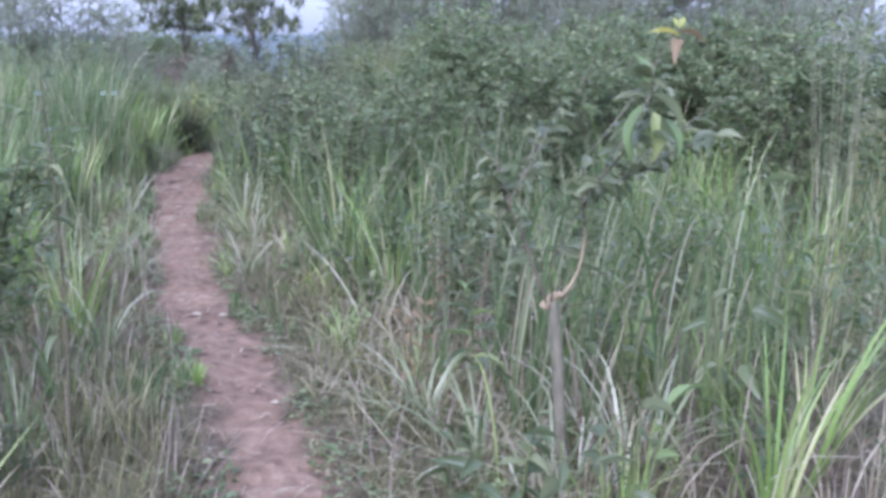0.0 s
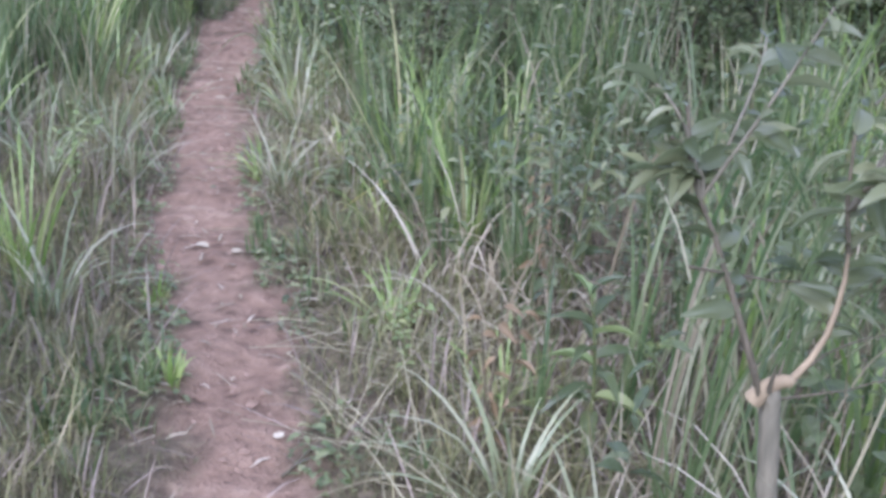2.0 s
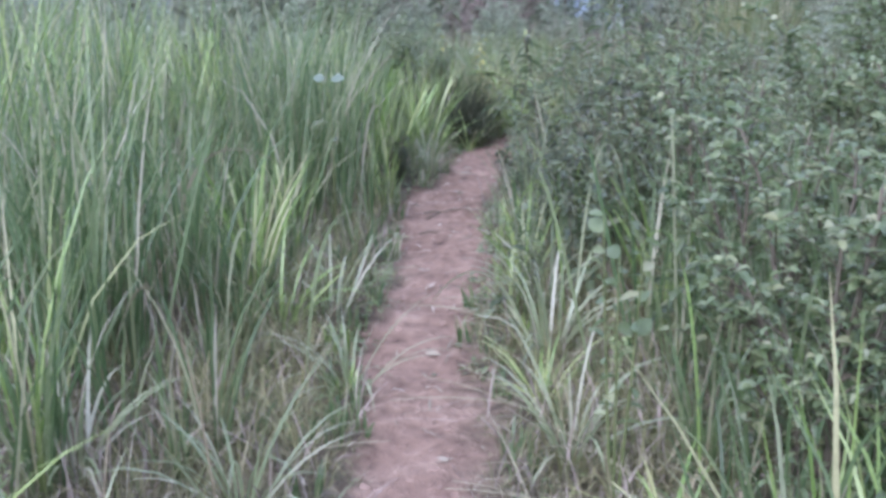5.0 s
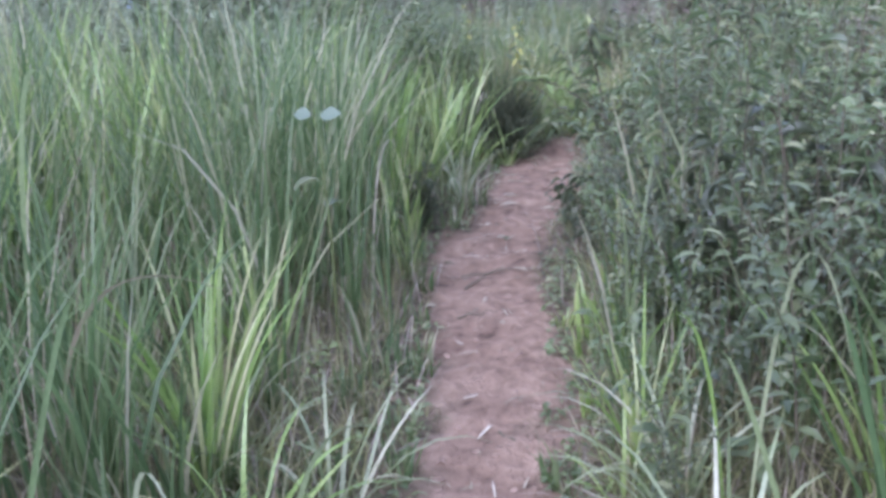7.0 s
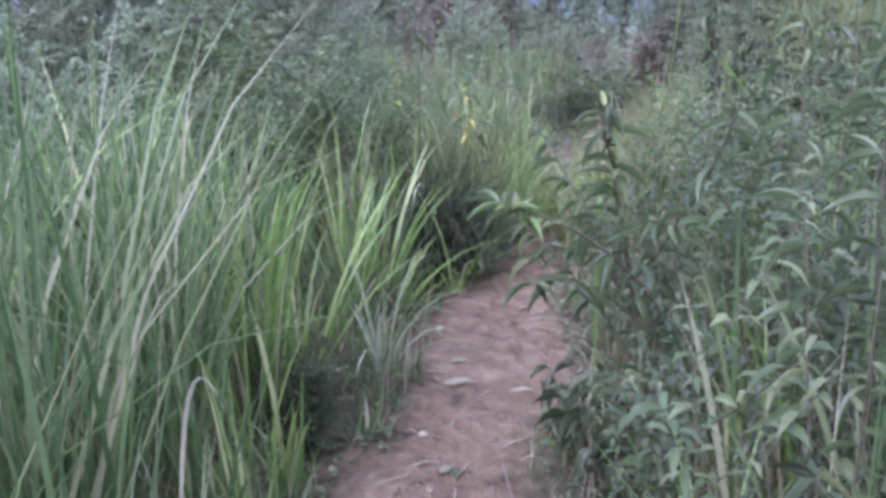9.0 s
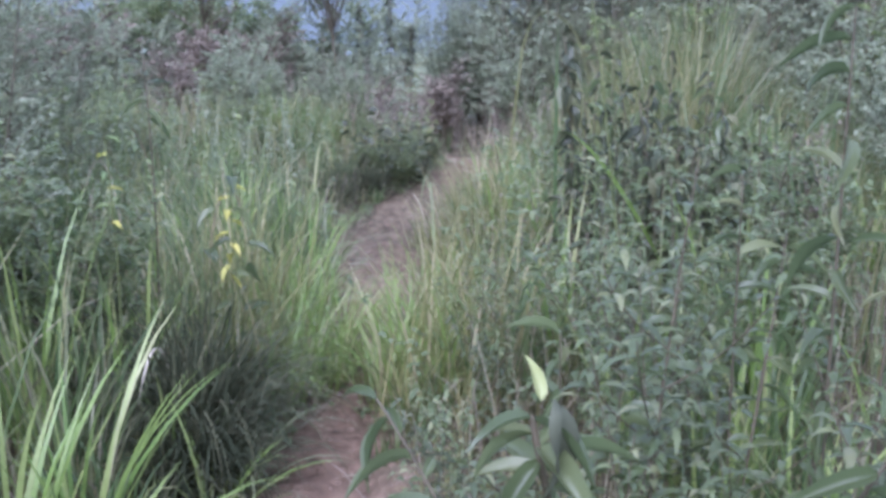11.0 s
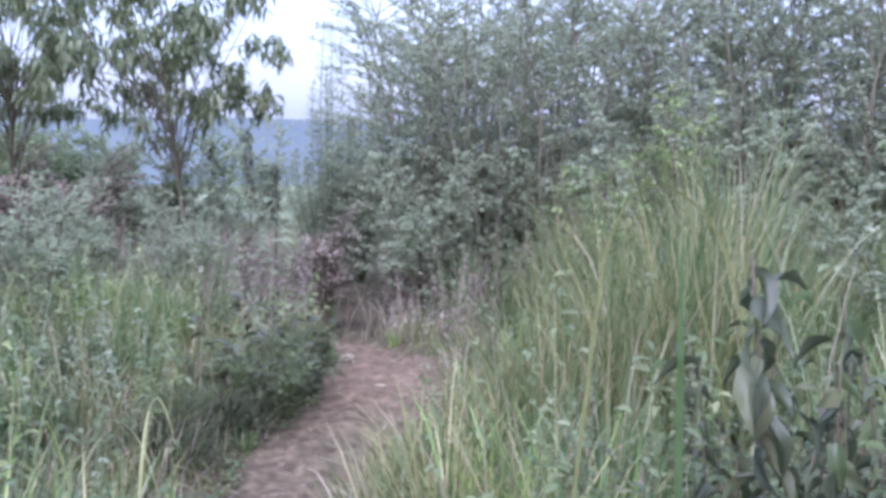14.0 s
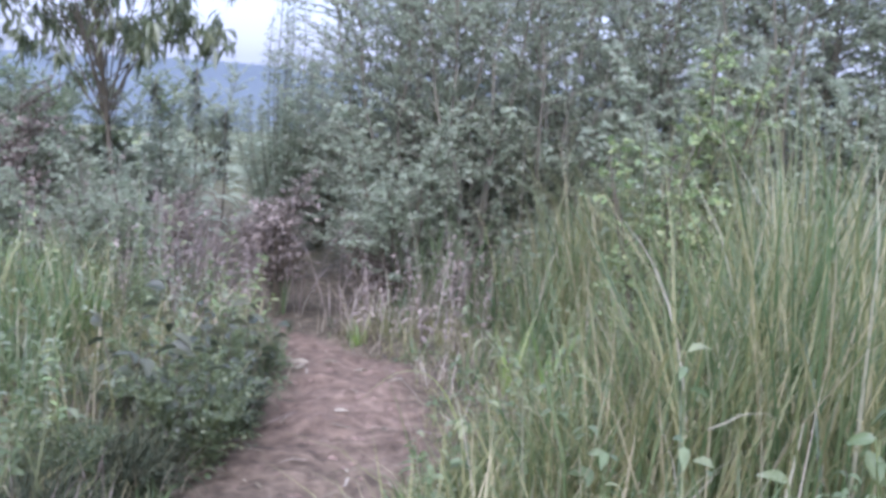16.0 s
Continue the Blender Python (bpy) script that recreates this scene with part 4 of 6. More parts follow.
thicket(dark, 14, -14, -3, 27.0, 34.0, 1.2, 1.45)
thicket(bush, 8, -16, 10, 27.0, 40.0, 1.3, 1.8)

withered = shrub("withered_shrub", "withered dark shrub with drooping dead leaves", "dead shrub", 1.15, 0.26, 5, 7, 5, 0.075, 0.03, LEAF_WITHERED, STEM, "withered plants", 1.1, 0.25, 0.3, 0.007)
plant(withered, [(-1.55, 14.15, 1.0), (-1.25, 13.95, 0.95), (-1.5, 14.65, 0.9), (-1.1, 14.5, 0.95)])
# leafy weeds crowding the trail
WG = "leafy weeds beside the trail"
weeds = [weed("slender green weed with paired narrow leaves", 1.35, 0.115, 0.031, LEAF_SHADE, STEM, WG, 5, 0.05, 0.6), weed("slender green weed with long drooping leaves", 1.5, 0.14, 0.033, LEAF, STEM, WG, 5, 0.06, 0.8), weed("dark leafy weed with drooping leaves", 1.2, 0.13, 0.04, LEAF_DEEP_SHADED, STEM, WG, 5, 0.055, 0.9), weed("fresh green weed with soft leaves", 0.8, 0.10, 0.034, LEAF_BRIGHT, STEM_GREEN, WG, 4)]
r3 = np.random.default_rng(5)
spots = [[], [], [], []]
for k in range(112):
    y = r3.uniform(8.2, 13.4)
    s = r3.uniform(0.12, 1.9)
    spots[k % 3].append((float(mid(y) + half(y)) + s, y, r3.uniform(0.7, 1.0) * (0.75 if s < 0.4 else 1.0)))
for k in range(34):
    y = r3.uniform(8.6, 11.8)
    spots[2].append((float(mid(y) + half(y)) + r3.uniform(0.25, 1.1), y, r3.uniform(0.8, 1.1)))
for k in range(40):
    y = r3.uniform(2.8, 8)
    spots[(0, 2, 1)[k % 3]].append((float(mid(y) + half(y)) + r3.uniform(0.7, 2.6), y, r3.uniform(0.5, 0.8)))
for k in range(48):
    y = r3.uniform(14.6, 20.5)
    spots[k % 3].append((float(mid(y) - half(y)) - r3.uniform(0.4, 3.2), y, r3.uniform(0.4, 0.75)))
for k in range(42):
    y = r3.uniform(13.2, 18.5)
    s = r3.uniform(0.35, 2.6)
    spots[k % 3].append((float(mid(y) + half(y)) + s, y, r3.uniform(0.45, 0.8)))
for k in range(18):
    y = r3.uniform(2.6, 18)
    spots[3].append((float(mid(y)) + (1 if k % 3 else -1) * r3.uniform(0.45, 1.6), y, r3.uniform(0.4, 0.8)))
for w, places in zip(weeds, spots):
    plant(w, places)

# ---------------- single plants along the trail ----------------
BROAD = leaf_mesh("leaf", LEAF_DARK, 0.95, 0.3, 0.25)
BROAD_BRIGHT = leaf_mesh("leaf", LEAF_BRIGHT, 0.95, 0.35, 0.25)
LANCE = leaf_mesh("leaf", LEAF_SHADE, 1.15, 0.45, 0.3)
LANCE_BRIGHT = leaf_mesh("leaf", LEAF_BRIGHT, 1.15, 0.4, 0.3)
OVAL = leaf_mesh("leaf", LEAF, 0.85, 0.2, 0.2)
OVAL_DARK = leaf_mesh("leaf", LEAF_DUSK_SHADED, 0.85, 0.25, 0.25)
PALE = leaf_mesh("leaf", LEAF_PALE, 0.9, 0.15, 0.15)
RUST = leaf_mesh("leaf", LEAF_RUST, 1.0, 0.5, 0.35)
YELLOW = leaf_mesh("leaf", LEAF_YELLOW, 1.0, 0.35, 0.3)
DEAD = leaf_mesh("leaf", LEAF_CHARRED, 1.0, 0.55, 0.7, 0.08, 0.5)
WITHERED = leaf_mesh("leaf", LEAF_WITHERED, 1.0, 0.5, 0.6, 0.08, 0.4)
STRAW = leaf_mesh("leaf", GRASS_DRY, 1.0, 0.3, 0.5, 0.06, 0.3)


def along(pts, s):
    n = len(pts) - 1
    return np.array([np.interp(s * n, range(n + 1), pts[:, c]) for c in range(3)])


def spray(parent, pts, mesh, n, length, width, lo=0.2, hi=1.0, lift=10, seed=0):
    """Leaves one by one along a branch, turning round it."""
    r = np.random.default_rng(seed)
    for k in range(n):
        s = lo + (hi - lo) * k / max(1, n - 1)
        d = along(pts, min(1, s + 0.05)) - along(pts, max(0, s - 0.05))
        a = math.degrees(math.atan2(d[1], d[0]))
        out = (1 if k % 2 else -1) * r.uniform(15, 110) if k < n - 1 else 0
        z = r.uniform(0.5, 1.15)
        add_leaf(parent, mesh, along(pts, s), a + out, lift + r.uniform(-40, 40), length * z, width * z * r.uniform(0.8, 1.2), r.uniform(-50, 50))


def cut_sapling():
    x, y = 0.37, 3.3
    e = root("cut_sapling", on_ground(x, y), "pale cut sapling stump that forks into leafy new shoots", "sapling")
    trunk = curve((0.035, -0.02, -0.03), (0.0, 0.0, 0.61), (0.014, 0, 0), 26, 0.0012)
    wood_part(e, "trunk", STUMP, trunk, 0.021, 0.018, 12, "greyish bark stump", 0.06)
    knot = Shape()
    tube(knot, curve((-0.026, 0, 0.585), (0.03, -0.008, 0.63), (0, 0, 0.012), 7), 0.018, 0.011, 10)
    knot.link("knot", STUMP_PALE, e, "splintered pale fork")
    for at, to in (((-0.02, -0.012, 0.6), (-0.035, -0.02, 0.665)), ((-0.005, -0.016, 0.61), (-0.002, -0.026, 0.67)), ((0.012, 0.01, 0.61), (0.02, 0.014, 0.66))):
        wood_part(e, "splinter", STEM, curve(at, to, (0, 0, 0), 4), 0.006, 0.001, 5, "dark broken splinter")
    s = np.linspace(0, 1, 12)
    b1 = np.stack([np.interp(s, [0, 0.15, 0.55, 0.8, 1], [-0.02, -0.045, -0.115, -0.165, -0.18]), np.interp(s, [0, 1], [0, 0.12]), np.interp(s, [0, 0.15, 0.55, 0.8, 1], [0.61, 0.68, 0.85, 0.95, 1.06])], 1)
    b2 = np.stack([np.interp(s, [0, 0.12, 0.3, 0.5, 0.75, 1], [0.0, 0.05, 0.094, 0.11, 0.096, 0.1]), np.interp(s, [0, 1], [0, 0.12]), np.interp(s, [0, 0.12, 0.3, 0.5, 0.75, 1], [0.61, 0.632, 0.715, 0.82, 0.93, 1.03])], 1)
    b3 = curve((0.1, 0.05, 0.95), (0.25, -0.2, 1.38), (0.06, -0.06, 0.02), 10)
    for b, r, m in ((b1, 0.007, STEM), (b2[:7], 0.008, STUMP_PALE), (b2[6:], 0.005, STEM), (b3, 0.0035, STEM)):
        wood_part(e, "branch", m, b, r, r * 0.45, 7, "", 0.08)
    spray(e, b1, BROAD, 24, 0.095, 0.036, 0.25, 1.0, 15, 1)
    spray(e, b2, BROAD, 26, 0.095, 0.036, 0.25, 1.0, 10, 2)
    spray(e, b3, BROAD, 14, 0.13, 0.055, 0.4, 0.92, 0, 3)
    for k, tip in enumerate(((-0.02, 0.35, 1.15), (0.3, 0.3, 1.2), (0.4, 0.05, 1.1), (0.12, -0.1, 1.0), (-0.2, 0.1, 0.95), (-0.28, 0.12, 1.12), (0.02, 0.08, 1.24), (0.22, -0.05, 1.2), (0.48, -0.08, 1.16), (0.56, 0.12, 1.26), (0.36, 0.2, 1.32))):
        b = curve(along(b2 if tip[0] > 0.1 else b1, 0.7), tip, (0.02, 0, 0.03), 8)
        wood_part(e, "branch", STUMP, b, 0.004, 0.002, 5)
        spray(e, b, BROAD, 16, 0.09, 0.034, 0.2, 1.0, 5, 10 + k)
    for at, az, lift, ln, w in (((0.22, -0.25, 1.26), 200, -60, 0.17, 0.055), ((0.26, -0.2, 1.24), 300, -70, 0.16, 0.06), ((0.24, -0.2, 1.32), 120, 75, 0.1, 0.055), ((0.3, -0.15, 1.22), 330, -50, 0.15, 0.07)):
        add_leaf(e, BROAD_BRIGHT, at, az, lift, ln, w)
    for k, (az, lift) in enumerate(((80, 35), (10, 5), (180, 25), (250, -20))):
        add_leaf(e, RUST if k % 2 else YELLOW, (0.4, 0.15, 1.48 - 0.012 * k), az, lift, 0.1, 0.04)
    twig = curve((0.13, 0.14, 1.08), (0.4, 0.15, 1.5), (0.03, 0, 0.02), 6)
    wood_part(e, "twig", STUMP, twig, 0.003, 0.0015, 5)


cut_sapling()
for pts, r in ((((-0.02, 3.62, 0.8), (0.07, 3.62, 0.7), (0.16, 3.6, 0.655)), 0.003), (((0.24, 3.5, 0.79), (0.4, 3.5, 0.775), (0.56, 3.48, 0.765)), 0.0035), (((0.4, 3.34, 0.64), (0.47, 3.36, 0.7), (0.6, 3.4, 0.73)), 0.003), (((0.39, 3.33, 0.62), (0.52, 3.36, 0.635), (0.66, 3.38, 0.66)), 0.0025)):
    sh = Shape()
    tube(sh, np.concatenate([curve(pts[0], pts[1], (0, 0, 0), 5)[:-1], curve(pts[1], pts[2], (0, 0, 0.01), 5)]), r, r * 0.4, 6, 0.08)
    tagged(sh.link("twig", STEM), "thin dark twig caught among the stump's shoots", "twig")


def leafy(name, label, category, x, y, stems, mesh, n, length, width, stem_mat=STEM_GREEN, lo=0.25, lift=10, thick=0.006, seed=0, bright=None):
    """A plant with few stems, whose leaves are separate parts. stems: tips relative to its foot."""
    e = root(name, on_ground(x, y), label, category)
    for k, tip in enumerate(stems):
        a = (rng.normal(0, 0.012), rng.normal(0, 0.012), -0.02)
        pts = curve(a, tip, (tip[0] * 0.12, tip[1] * 0.12, 0.04 * tip[2]), 10)
        wood_part(e, "stem", stem_mat, pts, thick, thick * 0.35, 6)
        spray(e, pts, bright if bright and k % 3 == 2 else mesh, n, length, width, lo, 1.0, lift, seed * 31 + k)
    return e


leafy("broad_leaved_plant", "broad-leaved green plant low in the grass", "plant", 0.42, 2.35, [(0.05, -0.1, 0.62), (-0.12, 0.0, 0.5), (0.16, 0.1, 0.55), (0.0, 0.15, 0.45)], BROAD, 7, 0.13, 0.055, seed=1, bright=BROAD_BRIGHT)
leafy("broad_leaved_plant", "broad-leaved green plant low in the grass", "plant", 0.15, 2.55, [(-0.05, -0.1, 0.42), (0.1, 0.05, 0.4)], LANCE, 8, 0.12, 0.04, seed=2, bright=BROAD_BRIGHT)
leafy("broad_leaved_plant", "leafy green plant with a large pale leaf", "plant", 0.95, 3.1, [(0.02, 0.0, 1.0), (-0.1, 0.1, 0.8), (0.15, 0.05, 0.85)], LANCE, 10, 0.12, 0.042, seed=3)
leafy("rust_leaved_plant", "small withered plant with rust-orange leaves", "plant", -0.10, 3.98, [(0.0, 0.0, 0.42), (-0.05, 0.05, 0.36), (0.05, 0.02, 0.4)], RUST, 8, 0.06, 0.022, STEM, 0.2, -20, 0.004, 4)
leafy("rust_leaved_plant", "small withered plant with rust-orange leaves", "plant", 0.02, 4.95, [(0.0, 0.0, 0.5), (-0.06, 0.05, 0.55)], RUST, 9, 0.06, 0.022, STEM, 0.3, -20, 0.004, 5)
leafy("pale_leaved_plant", "grass-side plant with a broad pale leaf", "plant", -0.2, 5.6, [(0.0, -0.02, 0.48)], PALE, 3, 0.11, 0.04, STEM_GREEN, 0.7, 20, 0.004, 6)
for k, (x, y, h) in enumerate(((0.1, 5.0, 0.8), (0.7, 4.2, 0.95), (0.35, 4.3, 0.85), (1.35, 3.5, 1.05), (0.9, 4.9, 0.9), (-0.35, 6.35, 0.7))):
    leafy("broad_leaved_plant", "soft green leafy plant among the grass", "plant", x, y, [(0.05, 0.0, h), (-0.1, 0.06, h * 0.8), (0.08, -0.08, h * 0.7)], LANCE, 12, 0.10, 0.034, seed=20 + k)

e = root("whorled_plant", on_ground(0.11, 4.06), "fresh green plant with a whorl of long upright leaves", "plant")
pts = curve((0.02, 0.0, -0.02), (0.0, -0.02, 0.46), (0.02, 0, 0), 8)
wood_part(e, "stem", STEM_GREEN, pts, 0.006, 0.003, 7)
for k in range(16):
    add_leaf(e, LANCE_BRIGHT if k % 4 == 1 else LANCE, along(pts, 1.0 - 0.045 * k), 137.5 * k, 55 - 4 * k, 0.10 + 0.004 * k, 0.03 + 0.001 * k, 20 * math.sin(k))
def blade_line(name, label, foot, tip, width, material, lift_by=0.03):
    long_blade(name, label, curve(foot, tip, (0, 0, lift_by), 10), width, material)


# two pale leaves that show among the tall grass
e = root("pale_leaved_plant", on_ground(-2.9, 9.3), "plant in the tall grass with two pale leaves", "plant")
s1 = curve((0, 0, -0.02), (0.0, -0.04, 0.925), (0.02, 0, 0), 8)
wood_part(e, "stem", STEM_GREEN, s1, 0.005, 0.0025, 6)
ROUND = leaf_mesh("leaf", LEAF_PALE, 0.8, 0.12, 0.1)
add_leaf(e, ROUND, (-0.012, -0.04, 0.925), 168, 10, 0.07, 0.05, -48)
add_leaf(e, ROUND, (0.018, -0.04, 0.925), 5, 12, 0.08, 0.055, 45)
add_leaf(e, BROAD, (0.0, -0.03, 0.7), 240, 10, 0.12, 0.05)
add_leaf(e, BROAD, (0.01, -0.02, 0.6), 80, 10, 0.12, 0.05)


# the weed that leans over the trail, with its dead leaf and its low branch
def leaning_weed():
    x, y = -2.12, 11.2
    e = root("leaning_weed", on_ground(x, y), "tall leafy weed leaning over the trail with one dead dark leaf", "weed")
    main = curve((0, 0, -0.03), (-0.14, -0.12, 0.98), (0.02, 0, 0), 12)
    wood_part(e, "stem", STEM, main, 0.008, 0.004, 8)
    spray(e, main, LANCE, 34, 0.11, 0.026, 0.15, 1.0, 0, 41)
    r = np.random.default_rng(44)
    for k in range(13):
        add_leaf(e, LANCE, along(main, 1.0 - 0.018 * k), 137 * k + r.uniform(-25, 25), r.uniform(-30, 25), r.uniform(0.08, 0.14), r.uniform(0.018, 0.03), r.uniform(-30, 30))
    for b, n in ((curve((-0.05, -0.05, 0.5), (0.2, -0.25, 1.0), (0.03, 0, 0), 8), 12), (curve((0.0, 0.0, 0.35), (-0.25, 0.1, 0.75), (0, 0, 0.04), 8), 10)):
        wood_part(e, "branch", STEM, b, 0.005, 0.002, 6)
        spray(e, b, LANCE, n + 10, 0.11, 0.024, 0.15, 1.0, 0, 45 + n)
    add_leaf(e, DEAD, (-0.12, -0.14, 1.01), 330, -65, 0.12, 0.06, 0)
    add_leaf(e, LANCE_BRIGHT, (-0.13, -0.12, 1.0), 110, 60, 0.06, 0.016)
    for k, tip in enumerate(((-0.42, -0.1, 0.72), (-0.34, 0.22, 0.86), (-0.3, -0.28, 0.55), (-0.2, 0.3, 0.6), (-0.38, 0.1, 0.5), (0.1, -0.3, 0.7))):
        b = curve(along(main, 0.25 + 0.08 * k), tip, (0, 0, 0.05), 8)
        wood_part(e, "branch", STEM, b, 0.004, 0.002, 6)
        spray(e, b, LANCE, 15, 0.11, 0.026, 0.2, 1.0, 0, 300 + k)
    side = curve((0.05, -0.05, 0.38), (-0.36, -0.42, 0.8), (0.03, 0.02, 0.05), 10)
    wood_part(e, "branch", STEM, side, 0.006, 0.003, 6, "thin dark side branch")
    for k, (az, lift, ln) in enumerate(((150, 35, 0.09), (200, 5, 0.1), (250, 30, 0.075), (100, 60, 0.07), (20, 30, 0.07), (310, -10, 0.09), (175, 65, 0.07))):
        add_leaf(e, LANCE_BRIGHT if k % 3 else LANCE, (-0.36 + 0.012 * k, -0.42 + 0.012 * k, 0.8 - 0.01 * k), az, lift, ln, 0.02)
        add_leaf(e, LANCE_BRIGHT if k % 2 else BROAD, (-0.35 + 0.016 * k, -0.41 + 0.014 * k, 0.79 - 0.012 * k), az + 140, lift + 25, ln * 0.8, 0.016)
    spray(e, side, LANCE, 5, 0.12, 0.035, 0.3, 0.85, -10, 43)


leaning_weed()
for k, (x, y, h, lx, ly) in enumerate(((-1.72, 10.95, 1.45, -0.06, -0.05), (-1.55, 11.3, 1.55, 0.05, -0.1), (-1.72, 11.6, 1.4, -0.05, 0.0), (-1.62, 10.45, 1.25, -0.05, -0.1), (-1.35, 10.8, 1.5, 0.1, 0.0), (-2.1, 11.95, 0.8, -0.05, 0.0), (-1.72, 12.3, 1.05, 0.0, 0.05), (-1.5, 9.6, 1.25, 0.0, -0.05), (-1.28, 9.2, 1.1, 0.05, 0.0), (-1.75, 10.05, 1.0, -0.08, 0.0), (-1.15, 10.2, 1.4, 0.05, 0.0))):
    leafy("tall_weed", "tall dark-stemmed weed with long drooping leaves", "weed", x, y, [(lx, ly, h), (lx + 0.14, ly + 0.1, h * 0.85)], LANCE, 20, 0.115, 0.024, STEM, 0.25, 0, 0.0045, 60 + k)

# yellow-leaved plants by the bend
leafy("yellow_leaved_plant", "plant with clear yellow leaves beside a grass clump", "plant", -3.1, 13.32, [(0.03, -0.08, 0.84), (-0.04, 0.0, 0.72), (0.05, 0.02, 0.6)], LANCE, 7, 0.1, 0.035, STEM_GREEN, 0.2, 0, 0.004, 80)
e = root("yellow_leaved_plant", on_ground(-3.08, 13.25), "plant with clear yellow leaves beside a grass clump", "plant")
wood_part(e, "stem", STEM_GREEN, curve((0, 0, -0.02), (0.0, -0.02, 0.8), (0.02, 0, 0), 7), 0.004, 0.002, 6)
for k in range(9):
    add_leaf(e, YELLOW, (0, -0.02 * k / 9, 0.8 - 0.035 * k), 137 * k, 10 - 6 * k, 0.06, 0.025)
e = root("yellow_leaved_plant", on_ground(-3.42, 13.1), "slender plant with a few yellow leaves", "plant")
wood_part(e, "stem", STEM_GREEN, curve((0, 0, -0.02), (0.03, -0.05, 1.0), (0.02, 0, 0), 7), 0.004, 0.002, 6)
for k in range(6):
    add_leaf(e, YELLOW if k % 2 else LANCE_BRIGHT, (0.03, -0.05, 1.0 - 0.05 * k), 137 * k, 5, 0.055, 0.022)
e = root("pale_flowered_plant", on_ground(-3.4, 13.45), "shrubby plant with small whitish flowers at its top", "plant")
wood_part(e, "stem", STEM, curve((0, 0, -0.02), (0.02, -0.02, 1.22), (0.02, 0, 0), 7), 0.005, 0.002, 6)
for k in range(9):
    add_leaf(e, PALE if k < 5 else LANCE, (0.02, -0.02, 1.22 - 0.03 * k), 97 * k, 25 - 5 * k, 0.06 + 0.008 * k, 0.02)
e = root("pale_flowered_plant", on_ground(-1.12, 2.95), "dark leafy plant with small whitish flowers", "plant")
wood_part(e, "stem", STEM, curve((0, 0, -0.02), (0.0, 0.0, 1.3), (0.03, 0, 0), 7), 0.006, 0.002, 6)
for k in range(16):
    add_leaf(e, PALE if k < 4 else LANCE, (0.0, 0.0, 1.3 - 0.05 * k), 137 * k, 20 - 3 * k, 0.05 if k < 4 else 0.085, 0.03 if k < 4 else 0.03)


# dark blade clumps standing in for the shade in hollows under the grass
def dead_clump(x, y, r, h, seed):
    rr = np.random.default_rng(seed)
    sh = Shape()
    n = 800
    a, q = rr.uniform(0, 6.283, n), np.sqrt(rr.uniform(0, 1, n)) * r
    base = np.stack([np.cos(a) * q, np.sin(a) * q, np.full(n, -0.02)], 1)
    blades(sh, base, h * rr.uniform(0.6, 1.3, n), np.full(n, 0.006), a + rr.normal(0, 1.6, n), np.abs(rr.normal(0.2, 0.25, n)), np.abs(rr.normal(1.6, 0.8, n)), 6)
    ob = sh.link("dead_clump", SHADE_DARK)
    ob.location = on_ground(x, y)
    tagged(ob, "dark blade clump put in for the shade of a hollow", "dead grass", "dead thatch in the hollows", kind="stuff")


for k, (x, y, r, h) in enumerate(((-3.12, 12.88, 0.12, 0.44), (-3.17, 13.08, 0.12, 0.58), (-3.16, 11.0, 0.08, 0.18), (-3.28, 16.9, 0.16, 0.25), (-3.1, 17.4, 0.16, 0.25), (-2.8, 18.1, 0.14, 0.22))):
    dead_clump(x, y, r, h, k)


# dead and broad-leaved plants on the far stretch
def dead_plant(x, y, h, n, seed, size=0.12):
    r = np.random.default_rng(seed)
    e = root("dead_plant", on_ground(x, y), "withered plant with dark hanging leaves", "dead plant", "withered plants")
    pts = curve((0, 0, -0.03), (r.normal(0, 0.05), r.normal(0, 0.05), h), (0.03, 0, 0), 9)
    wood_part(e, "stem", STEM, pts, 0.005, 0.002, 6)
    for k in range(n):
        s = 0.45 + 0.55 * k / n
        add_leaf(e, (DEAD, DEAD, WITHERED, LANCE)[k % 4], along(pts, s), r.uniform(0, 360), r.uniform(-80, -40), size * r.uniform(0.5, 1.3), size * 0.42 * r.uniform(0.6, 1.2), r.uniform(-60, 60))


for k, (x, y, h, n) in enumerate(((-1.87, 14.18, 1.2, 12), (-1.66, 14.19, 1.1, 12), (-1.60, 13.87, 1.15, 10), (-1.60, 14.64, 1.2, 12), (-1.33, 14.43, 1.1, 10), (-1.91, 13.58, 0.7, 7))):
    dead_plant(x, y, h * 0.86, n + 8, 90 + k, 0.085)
    for j in range(3):
        u, v = 0.16 * math.cos(2.1 * j + k), 0.16 * math.sin(2.1 * j + k)
        copy_thing(weeds[(0, 2, 2)[j]], at_place(x + u, y + v, 1.3 * k + j, h * (0.66, 0.72, 0.8)[j]))
e = root("dead_plant", on_ground(-1.85, 13.21), "tall withered plant with a large dark drooping leaf", "dead plant", "withered plants")
pts = curve((0.05, 0, -0.03), (-0.16, 0.0, 1.58), (0.02, 0, 0.04), 10)
wood_part(e, "stem", STEM_GREEN, pts, 0.004, 0.002, 6)
spray(e, pts, LANCE, 14, 0.075, 0.018, 0.3, 0.85, -10, 71)
for az, lift, ln, w, m in ((300, -65, 0.14, 0.06, DEAD), (190, -40, 0.09, 0.02, LANCE), (340, -75, 0.13, 0.055, DEAD), (160, -25, 0.09, 0.018, LANCE), (220, -60, 0.12, 0.03, DEAD), (260, -80, 0.1, 0.05, DEAD)):
    add_leaf(e, m, (-0.16, 0.0, 1.58), az, lift, ln, w)

